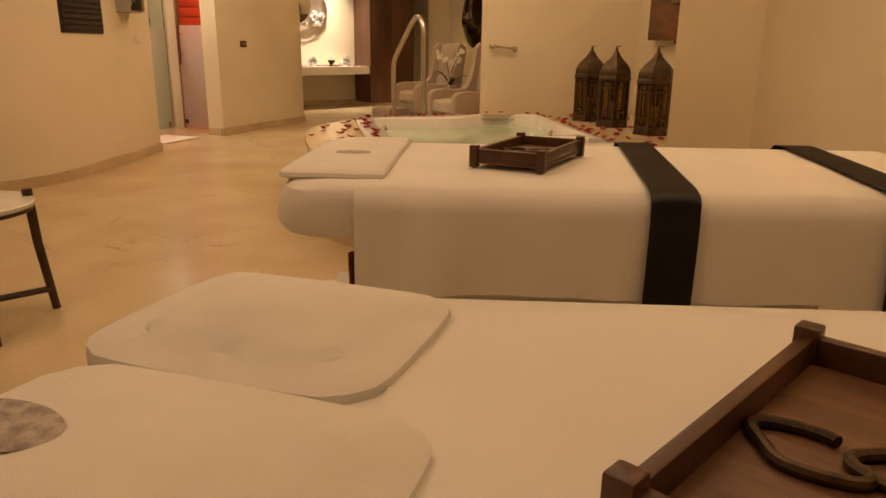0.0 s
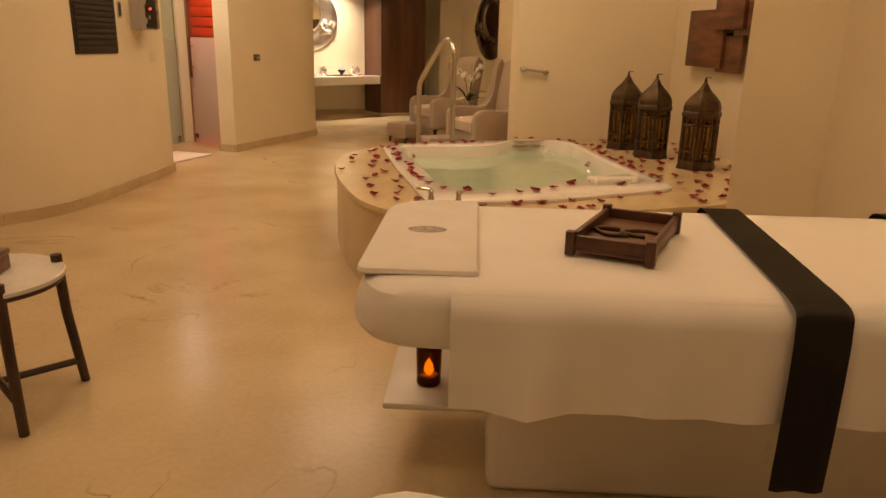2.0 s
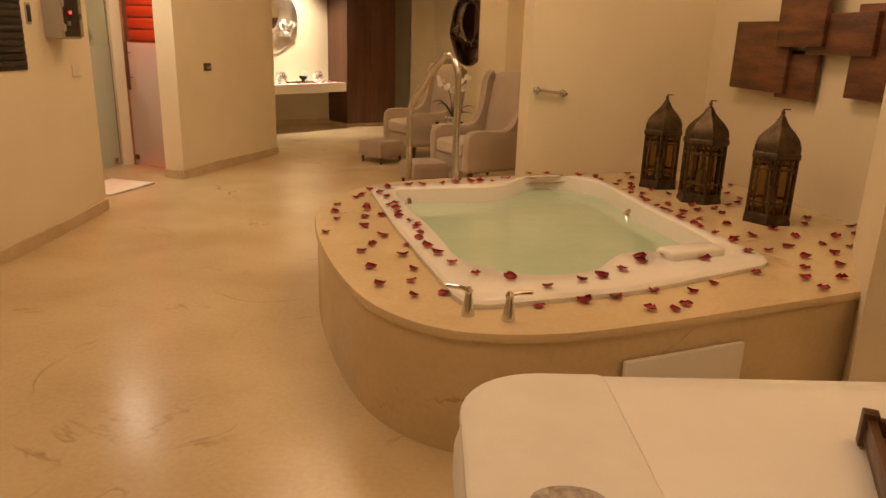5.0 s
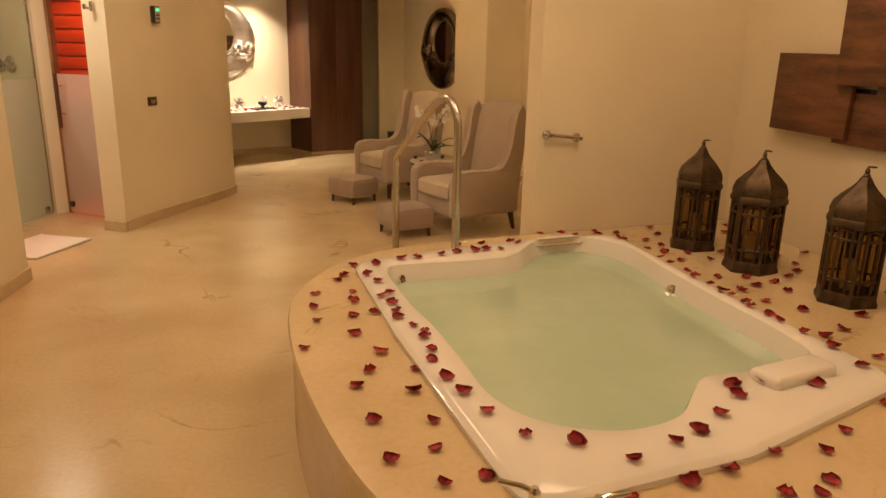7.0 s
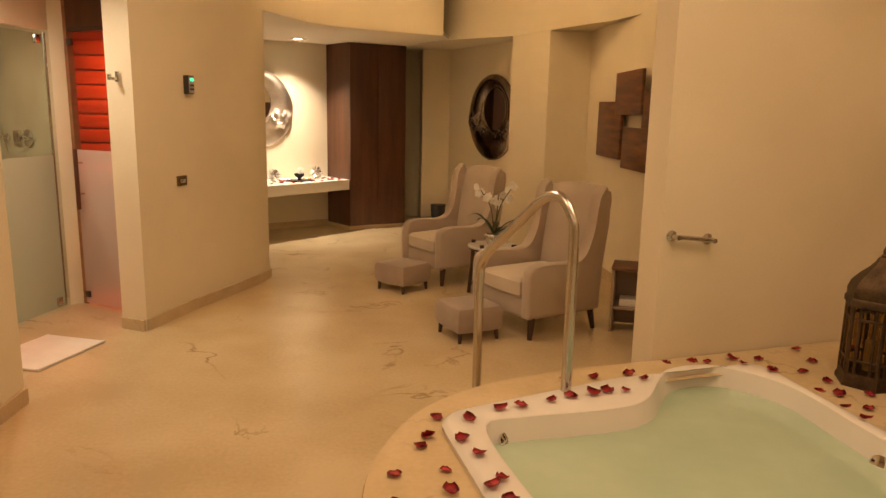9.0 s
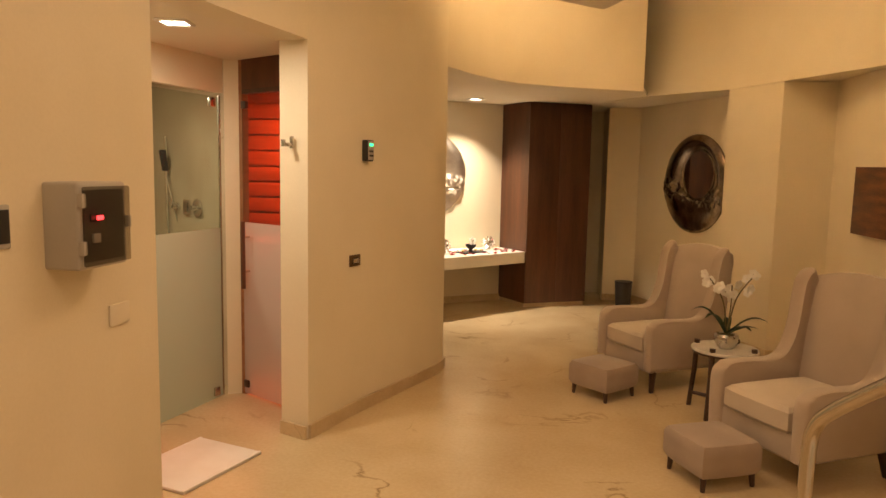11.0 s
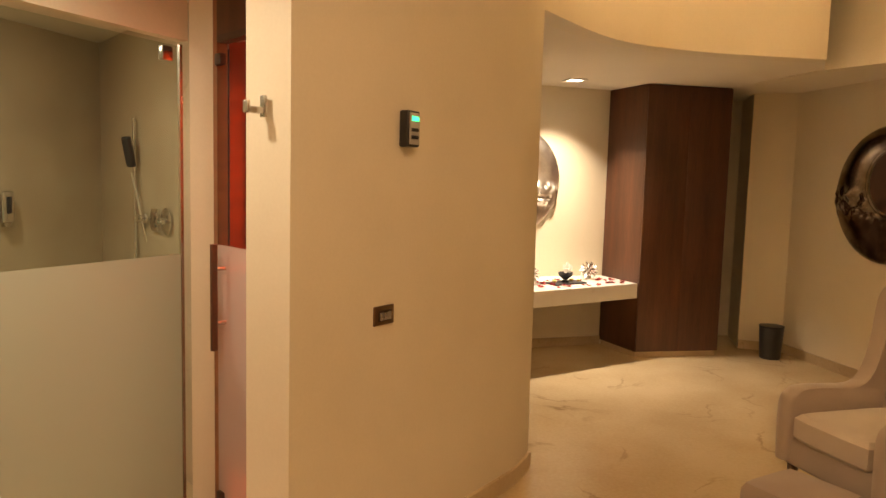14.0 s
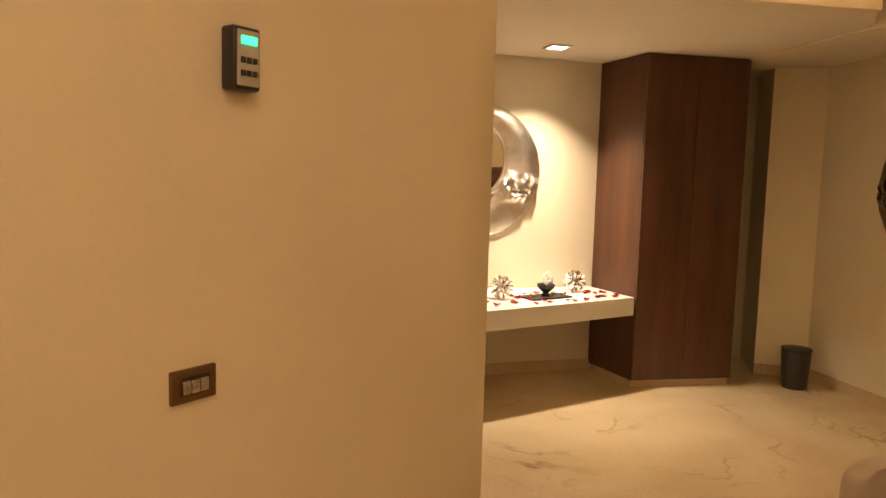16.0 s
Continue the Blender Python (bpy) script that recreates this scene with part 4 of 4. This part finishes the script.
orchid = thing("orchid", pose(-0.10, 9.44, 0.46), "white orchid in a small silver pot", "potted orchid")
part("pot", turned([(0.04, 0), (0.055, 0.01), (0.078, 0.05), (0.08, 0.085), (0.07, 0.10), (0.062, 0.098), (0.06, 0.085)], 32), POT, orchid, "silver bowl-shaped pot")
part("moss", turned([(0.066, 0.08), (0.05, 0.095), (0.01, 0.105)], 20), STEM, orchid)
for length, width, lift, droop, turn in ((0.26, 0.026, 0.15, 0.04, -8), (0.24, 0.028, 0.20, 0.05, 160), (0.22, 0.027, 0.10, 0.02, -60), (0.20, 0.026, 0.17, 0.03, 215), (0.21, 0.025, 0.12, 0.05, 75), (0.24, 0.024, 0.06, 0.02, 20)):
    bm = leaf_blade(length, width, lift, droop, turn)
    bm.transform(pose(0, 0, 0.09))
    part("leaf", bm, LEAF, orchid, "long dark green leaf")
for tip, mid in (((0.14, -0.03, 0.50), (0.05, 0, 0.34)), ((-0.12, 0.05, 0.47), (-0.03, 0.02, 0.32)), ((0.04, 0.1, 0.42), (0.03, 0.05, 0.3))):
    part("stem", tube(spline([(0, 0, 0.09), mid, tip], 8), 0.0045, 6), STEM, orchid)
    rnd = random.Random(int(tip[0] * 1000))
    for f in range(5):
        q = Vector(mid).lerp(Vector(tip), 0.45 + 0.16 * f) + Vector((rnd.uniform(-0.035, 0.035), rnd.uniform(-0.035, 0.035), rnd.uniform(-0.03, 0.02)))
        bm = None
        tilt = pose(0, 0, 0, rnd.uniform(55, 110), 0, rnd.uniform(-60, 40))
        for k in range(5):
            a = math.radians(72 * k)
            bm = turned([(0.003, 0), (0.017, 0.002), (0.014, 0.006), (0.002, 0.007)], 8, Matrix.Translation(q) @ tilt @ pose(0.02 * math.cos(a), 0.02 * math.sin(a), 0, 12 * math.sin(a), -12 * math.cos(a), 0), bm)
        part("flower", bm, BLOOM, orchid, "white orchid flower")

rack = thing("magazine_stand", pose(0.86, 8.52, 0, 0, 0, -20), "low grey wooden magazine stand with open front", "magazine stand")
for x in (-0.15, 0.15):
    part("side_panel", box(0.02, 0.26, 0.47, pose(x, 0, 0), 0.004), FOOT, rack)
part("top", box(0.33, 0.28, 0.025, pose(0, 0, 0.47), 0.005), WOOD_X, rack)
part("shelf", box(0.28, 0.24, 0.02, pose(0, 0, 0.17), 0.003), FOOT, rack)
part("back_panel", box(0.28, 0.012, 0.46, pose(0, 0.115, 0.01), 0.002), FOOT, rack)
paper = thing("folded_paper", pose(0.86, 8.52, 0.19, 0, 0, -20), "white folded papers inside the stand", "papers")
part("sheet", box(0.2, 0.15, 0.05, None, 0.006), LINEN, paper)

# ---- wall fittings ----
sign = thing("wall_sign", pose(-2.85, 5.91, 1.10, 0, 0, 88), "dark slatted wooden wall plaque", "plaque")
part("board", box(0.57, 0.03, 0.60, pose(0, 0, 0), 0.004), SIGN, sign)
for i in range(14):
    part("slat", box(0.54, 0.012, 0.03, pose(0, -0.02, 0.025 + 0.041 * i, 3 * math.sin(i * 2.3)), 0.003), SIGN, sign)
ctl = thing("room_controller", pose(-2.845, 6.29, 1.37, 0, 0, 89), "small silver and black wall controller", "controller")
part("body", box(0.055, 0.03, 0.13, None, 0.006), GREYBOX, ctl)
part("screen", box(0.04, 0.006, 0.10, pose(0, -0.016, 0.016), 0.003), DARKPLASTIC, ctl, "black screen")
meter = thing("control_box", pose(-2.842, 6.585, 1.285, 0, 0, 90.5), "grey plastic control box with smoked window", "control box")
part("body", box(0.25, 0.13, 0.28, pose(0, -0.06, 0), 0.012, 3), GREYBOX, meter)
part("inset", box(0.21, 0.02, 0.235, pose(0, -0.118, 0.022), 0.006), shader("mid_grey_panel", (0.2, 0.18, 0.16), 0.5), meter, "dark inner panel")
part("lid", box(0.235, 0.016, 0.255, pose(0, -0.138, 0.012), 0.008, 3), SMOKE, meter, "smoked plastic lid")
part("display", box(0.05, 0.006, 0.024, pose(-0.05, -0.131, 0.155), 0.001), DARKPLASTIC, meter)
part("digits", box(0.03, 0.004, 0.014, pose(-0.05, -0.147, 0.16), 0), GLOW_RED, meter, "glowing red digits")
part("switch", box(0.035, 0.012, 0.03, pose(-0.05, -0.131, 0.085), 0.003), GREYBOX, meter)
part("latch", box(0.02, 0.016, 0.04, pose(0.117, -0.135, 0.125), 0.004), GREYBOX, meter)
for z in (0.05, 0.20):
    part("hinge", box(0.02, 0.02, 0.045, pose(-0.117, -0.132, z), 0.003), GREYBOX, meter)
blank = thing("blank_plate", pose(-2.846, 6.84, 1.03, 0, 0, 91), "cream blank switch plate under the control box", "switch plate")
part("plate", box(0.12, 0.008, 0.08, None, 0.003), IVORY, blank)


def on_pier(s):
    """A place on the pier's face at plan y = s, and its turn."""
    for a, b in zip(PIER, PIER[1:]):
        if a.y <= s <= b.y:
            f = (s - a.y) / (b.y - a.y)
            p = a.lerp(b, f)
            return p.x, p.y, math.degrees(math.atan2(b.y - a.y, b.x - a.x))


x, y, turn = on_pier(8.875)
socket = thing("wall_socket", pose(x, y, 0.995, 0, 0, turn), "bronze wall socket plate with gold insert", "socket")
part("plate", box(0.115, 0.012, 0.074, pose(0, -0.004, 0), 0.003), BRONZE, socket)
part("insert", box(0.075, 0.008, 0.042, pose(0, -0.010, 0.016), 0.002), BRASS, socket)
for i in range(3):
    part("button", box(0.02, 0.006, 0.030, pose(-0.023 + 0.023 * i, -0.014, 0.020), 0.002), POT, socket)
x, y, turn = on_pier(8.985)
thermo = thing("sauna_thermostat", pose(x, y, 1.675, 0, 0, turn), "dark grey thermostat with glowing green display", "thermostat")
part("body", box(0.076, 0.045, 0.138, pose(0, -0.021, 0), 0.008, 3), DARKPLASTIC, thermo)
part("face", box(0.06, 0.006, 0.12, pose(0, -0.045, 0.009), 0.003), GREYBOX, thermo)
part("display", box(0.042, 0.004, 0.018, pose(0, -0.0495, 0.098), 0.001), GLOW_GREEN, thermo, "green display")
for i in range(3):
    for j in range(2):
        part("button", box(0.013, 0.005, 0.013, pose(-0.016 + 0.016 * i, -0.049, 0.03 + 0.028 * j), 0.002), DARKPLASTIC, thermo)
hook = thing("robe_hook", pose(-2.79, 8.415, 1.735, 0, 0, -27), "steel robe hook on the pier edge", "hook")
part("plate", box(0.03, 0.01, 0.07, pose(0, -0.005, 0), 0.003), STEEL, hook)
part("peg", box(0.022, 0.06, 0.022, pose(0, -0.036, 0.01), 0.004), STEEL, hook)
part("lip", box(0.03, 0.012, 0.04, pose(0, -0.066, 0.01), 0.004), STEEL, hook)


# ---- treatment beds ----
def bed(x0, y0, label):
    """A treatment bed; the head's near corner stands at (x0, y0), its length runs along x."""
    B = thing("treatment_bed", pose(x0, y0, 0), label, "treatment bed", "treatment beds")
    w, ln = 0.97, 2.02
    part("pedestal", box(1.25, 0.50, 0.42, pose(0.98, w / 2, 0.0), 0.03, 3), WHITE, B, "white pedestal")
    part("under_shelf", box(0.42, 0.42, 0.022, pose(0.25, w / 2 + 0.1, 0.17), 0.008), WHITE, B, "white shelf under the head")
    part("shelf_arm", box(0.5, 0.1, 0.05, pose(0.35, w / 2 + 0.1, 0.12), 0.01), WHITE, B)
    out = rounded([(0, 0), (ln, 0), (ln, w), (0, w)], 0.20, 8)
    mid = Vector((ln / 2, w / 2))
    def lp(d):
        return [p + (mid - p).normalized() * -d for p in out]
    part("mattress", rings([(lp(-0.06), 0.535), (lp(-0.02), 0.540), (lp(0.0), 0.565), (lp(0.0), 0.60), (lp(-0.01), 0.635), (lp(-0.025), 0.662), (lp(-0.055), 0.676), (lp(-0.14), 0.681)], True), LINEN, B, "white sheeted mattress")
    return B


def sheet(x0, y0, start=0.25):
    """The white bed sheet over the bed, hanging in soft folds on both sides."""
    S = thing("bed_sheet", pose(x0, y0, 0), "white cotton sheet draped over the bed", "sheet", "bed sheets")
    w = 0.97
    bm = bmesh.new()
    nx = 120
    prof = [(-0.012, None)] 
    rows = []
    for i in range(nx + 1):
        f = i / nx
        x = start + f * (2.04 - start)
        hem = 0.405 - 0.012 * f + 0.003 * math.sin(f * 31)
        row = []
        for side, k in [(0, j) for j in range(9, -1, -1)] + [(2, j) for j in range(1, 12)] + [(1, j) for j in range(10)]:
            if side == 2:
                u = k / 12
                y = u * w
                z = 0.683 + 0.003 * noise.noise(Vector((x * 3, y * 3, 1)))
                z -= 0.012 * max(0, abs(u - 0.5) * 2 - 0.86) / 0.14
            else:
                g = k / 9
                z = 0.650 - (0.650 - hem) * g
                fold = 0.007 * g * (math.sin(x * 21 + 1.3 * math.sin(x * 7)) + 0.6 * noise.noise(Vector((x * 9, g * 2, 3.0 + side))))
                fold += 0.05 * g * max(0, 1 - abs(f - 0.10) / 0.06)
                y = -0.022 - fold if side == 0 else w + 0.022 + fold
                if k == 0:
                    y, z = (-0.014, 0.663) if side == 0 else (w + 0.014, 0.663)
            row.append(bm.verts.new((x, y, z)))
        rows.append(row)
    for a, b in zip(rows, rows[1:]):
        for i in range(len(a) - 1):
            bm.faces.new((a[i], a[i + 1], b[i + 1], b[i]))
    link("sheet", bm, COTTON, S, angle=70)
    return S


def runner(x0, y0, at, name_label):
    S = thing("bed_runner", pose(x0 + at, y0, 0), name_label, "bed runner", "bed runners")
    w, ww = 0.97, 0.125
    prof = [(-0.055, 0.235), (-0.052, 0.40), (-0.045, 0.55), (-0.038, 0.63), (-0.026, 0.668), (0.03, 0.682), (0.2, 0.683), (w / 2, 0.684), (w - 0.2, 0.683), (w - 0.03, 0.682), (w + 0.026, 0.668), (w + 0.04, 0.62), (w + 0.05, 0.4), (w + 0.05, 0.25)]
    line = spline([(0, a, b + 0.010) for a, b in prof], 4)
    bm = bmesh.new()
    rows = []
    for p in line:
        sway = 0.02 * max(0, 0.6 - p.z)
        rows.append([bm.verts.new((ww * (k / 6 - 0.5) - sway + 0.09 * min(1, max(0, p.y / w)) - 0.045, p.y - 0.003 * math.sin(k * 1.7) * max(0, 0.65 - p.z) * 4 * (1 if p.y < 0.4 else -1), p.z)) for k in range(7)])
    for a, b in zip(rows, rows[1:]):
        for k in range(6):
            bm.faces.new((a[k], a[k + 1], b[k + 1], b[k]))
    bmesh.ops.solidify(bm, geom=bm.faces[:], thickness=0.004)
    link("strip", bm, BLACK, S, angle=60)


def folded_towel(x0, y0):
    T = thing("folded_towel", pose(x0, y0, 0.662), "folded white towel with grey embroidered emblem", "towel", "towels on the beds")
    soft = []
    for cx, cy, rad in ((0.0, 0.13, 0.03), (0.30, 0.13, 0.015), (0.30, 0.93, 0.02), (0.0, 0.93, 0.17)):
        turn = {(0.0, 0.13): 180, (0.30, 0.13): 270, (0.30, 0.93): 0, (0.0, 0.93): 90}[(cx, cy)]
        ox, oy = cx + (rad if cx < 0.1 else -rad), cy + (rad if cy < 0.5 else -rad)
        soft += [Vector((ox + rad * math.cos(radians(turn + 11.25 * j)), oy + rad * math.sin(radians(turn + 11.25 * j)))) for j in range(9)]
    heart = Vector((0.15, 0.53))
    layer = lambda d: [p + (heart - p).normalized() * d for p in soft]
    bm = rings([(layer(0.004), 0.016), (layer(-0.004), 0.022), (layer(0.0), 0.032), (layer(0.012), 0.037), (layer(0.06), 0.0385)], True)
    part("towel", bm, TERRY, T)
    g = turned([(0.05, 0), (0.05, 0.001)], 28, pose(0.15, 0.50, 0.0385) @ Matrix.Diagonal((1.15, 0.75, 1, 1)))
    part("emblem", g, STITCH, T, "grey embroidered oval emblem")
    return T


def tray(m):
    t = thing("wooden_tray", m, "square dark wooden tray with raised rim", "tray", "trays on the beds")
    w, d = 0.225, 0.40
    part("base", box(w, d, 0.014, pose(0, 0, 0.012), 0.002), WOOD_X, t)
    for q in (-1, 1):
        part("side", box(w, 0.016, 0.042, pose(0, q * (d / 2 - 0.008), 0.014), 0.003), WOOD, t)
        part("side", box(0.016, d, 0.042, pose(q * (w / 2 - 0.008), 0, 0.014), 0.003), WOOD, t)
        for p in (-1, 1):
            part("post", box(0.026, 0.026, 0.066, pose(p * (w / 2 - 0.006), q * (d / 2 - 0.006), 0), 0.003), WOOD, t)
    g = None
    for k, s in enumerate((1, -1)):
        ring = [(0.04 * s + 0.045 * math.cos(a) * (1 + 0.3 * math.sin(2 * a)), 0.035 * math.sin(a) * s + 0.012 * s, 0.032) for a in [2 * math.pi * j / 28 * 0.82 for j in range(29)]]
        g = tube(ring, 0.006, 8, g)
    part("bead_string", g, BRASS, t, "coiled dark bead string")
    return t


BX, BY = -0.275, 2.06
bed(BX, BY, "white treatment bed with draped sheet near the bath")
sheet(BX, BY)
runner(BX, BY, 1.115, "black satin runner across the bed")
runner(BX, BY, 1.72, "black satin runner across the bed foot")
folded_towel(BX + 0.01, BY)
tray(pose(0.46, 2.53, 0.687, 0, 0, -24))
bed(BX + 0.12, BY - 1.75, "white treatment bed with two pillows and a tray")
sheet(BX + 0.12, BY - 1.75, 0.36)
PX, PY = BX + 0.10, BY - 1.75
for k, (cx, cy, sx, sy) in enumerate(((0.185, 0.80, 0.40, 0.34), (0.14, 0.40, 0.46, 0.46))):
    pad = thing("pillow", pose(PX + cx + 0.035, PY + cy, 0.650, 0, 0, -16), ("plump white pillow on the bed head", "plump white pillow with grey embroidered emblem")[k], "pillow", "pillows on the bed")
    bm = cushion(sx, sy, 0.05, pose(0, 0, 0), 0.06, 0.03)
    bmesh.ops.subdivide_edges(bm, edges=bm.edges[:], cuts=1, use_grid_fill=True, smooth=0.6)
    part("pillow_case", bm, TERRY, pad)
    if k:
        g = turned([(0.055, 0), (0.058, 0.001), (0.05, 0.003), (0.03, 0.002)], 40, pose(-0.13, 0.04, 0.074) @ Matrix.Diagonal((1.25, 0.7, 1, 1)))
        part("emblem", g, STITCH, pad, "grey embroidered oval emblem")
tray(pose(0.615, 0.785, 0.687, 0, 0, -41))
lamp = thing("candle_glass", pose(-0.105, 2.58, 0.192), "dark amber glass with a burning candle", "candle")
part("glass", turned([(0.036, 0), (0.038, 0.004), (0.041, 0.155), (0.038, 0.155), (0.034, 0.008)], 28), glass("amber_votive_glass", (0.55, 0.27, 0.06), 0.1, 0.3), lamp)
part("wax", turned([(0.030, 0.006), (0.030, 0.03), (0.01, 0.032)], 20), CANDLE, lamp)
part("flame", turned([(0.006, 0.030), (0.016, 0.045), (0.012, 0.066), (0.001, 0.085)], 14), GLOW_CANDLE, lamp, "yellow flame")


# ---- rose petals ----
def petal_mesh(k):
    bm = bmesh.new()
    rnd = random.Random(40 + k)
    curl, n = rnd.uniform(0.25, 0.7), 6
    rows = []
    for i in range(n + 1):
        f = i / n
        w = 0.021 * (math.sin(math.pi * (0.10 + 0.80 * f)) ** 0.8) * (0.75 + 0.5 * f)
        rows.append([bm.verts.new((s * w, (f - 0.5) * 0.042, 0.002 + 0.016 * curl * (2 * f - 1) ** 2 + 0.013 * curl * s * s + rnd.uniform(0, 0.0015))) for s in (-1, -0.5, 0, 0.5, 1)])
    for a, b in zip(rows, rows[1:]):
        for j in range(4):
            bm.faces.new((a[j], a[j + 1], b[j + 1], b[j]))
    bmesh.ops.solidify(bm, geom=bm.faces[:], thickness=0.0012)
    me = bpy.data.meshes.new("rose_petal")
    bm.to_mesh(me)
    bm.free()
    me.materials.append(PETAL)
    me.polygons.foreach_set("use_smooth", [True] * len(me.polygons))
    return me


PETALS = [petal_mesh(k) for k in range(6)]


def petal(x, y, z, rnd, what):
    ob = new("rose_petal", PETALS[rnd.randrange(6)])
    s = rnd.uniform(0.9, 1.35)
    ob.matrix_world = pose(x, y, z, rnd.uniform(-12, 12), rnd.uniform(-12, 12), rnd.uniform(0, 360)) @ Matrix.Scale(s, 4)
    tagged(ob, "curled dark red rose petal on " + what, "petal", "rose petals")


def inside(p, loop):
    hit = False
    for a, b in zip(loop, loop[1:] + loop[:1]):
        if (a.y > p.y) != (b.y > p.y) and p.x < (b.x - a.x) * (p.y - a.y) / (b.y - a.y) + a.x:
            hit = not hit
    return hit


rnd = random.Random(11)
placed = []
RIM = grown(INNER, 0.06)
for i in range(0, 160, 3):
    j = (i + rnd.randrange(2)) % 160
    p = RIM[j].lerp(TUB[j], rnd.uniform(0.0, 0.6))
    placed.append(p)
    petal(p.x, p.y, DECK_Z + 0.037, rnd, "the white bath rim")
LANTERNS = [Vector(q) for q in ((1.20, 6.31), (1.32, 5.88), (1.52, 5.40))]
tries = 0
SHRUNK = grown(OUT, -0.06)
WIDER = grown(TUB, 0.03)
STREWN = [(-0.81, 5.7), (-0.89, 5.51), (-0.88, 5.34), (-0.85, 5.19), (-0.73, 5.54), (-0.72, 5.41), (-0.71, 5.24), (-0.63, 5.28), (-0.7, 5.05), (-0.87, 4.92), (-0.6, 4.88), (-0.63, 4.73), (-0.53, 5.04), (-0.47, 4.74), (-0.67, 4.62), (-0.49, 4.58), (-0.61, 4.4), (-0.44, 4.39), (-0.44, 4.24), (-0.56, 4.19), (-0.43, 4.08), (-0.32, 4.11), (-0.75, 5.93), (-0.78, 5.78), (0.48, 4.19), (0.32, 4.11), (0.19, 4.06), (0.02, 4.0), (0.75, 4.29), (0.63, 4.19), (0.56, 4.05), (0.5, 4.0), (0.41, 4.0)]
for q in STREWN:
    q = (q[0] + 0.05, q[1])
    placed.append(Vector(q))
    petal(*q, DECK_Z + 0.002, rnd, "the cream stone deck")
while len(placed) < 155 and tries < 20000:
    tries += 1
    p = Vector((rnd.uniform(-0.7, 2.0), rnd.uniform(3.75, 7.0)))
    if p.x + 0.6 * (p.y - 6) < 0.05 and p.y > 4 or p.y < 4.3 and p.x < 0.75:
        continue
    if inside(p, SHRUNK) and not inside(p, WIDER) and all((p - q).length > 0.12 for q in placed) and all((p - q).length > 0.17 for q in LANTERNS):
        placed.append(p)
        petal(p.x, p.y, DECK_Z + 0.002, rnd, "the cream stone deck")
for k in range(44):
    c = va - vu * rnd.uniform(0.05, 1.35) + vn * rnd.uniform(0.04, 0.48)
    if (c - tray_c).length > 0.17:
        petal(c.x, c.y, vt + 0.001, rnd, "the white vanity shelf")
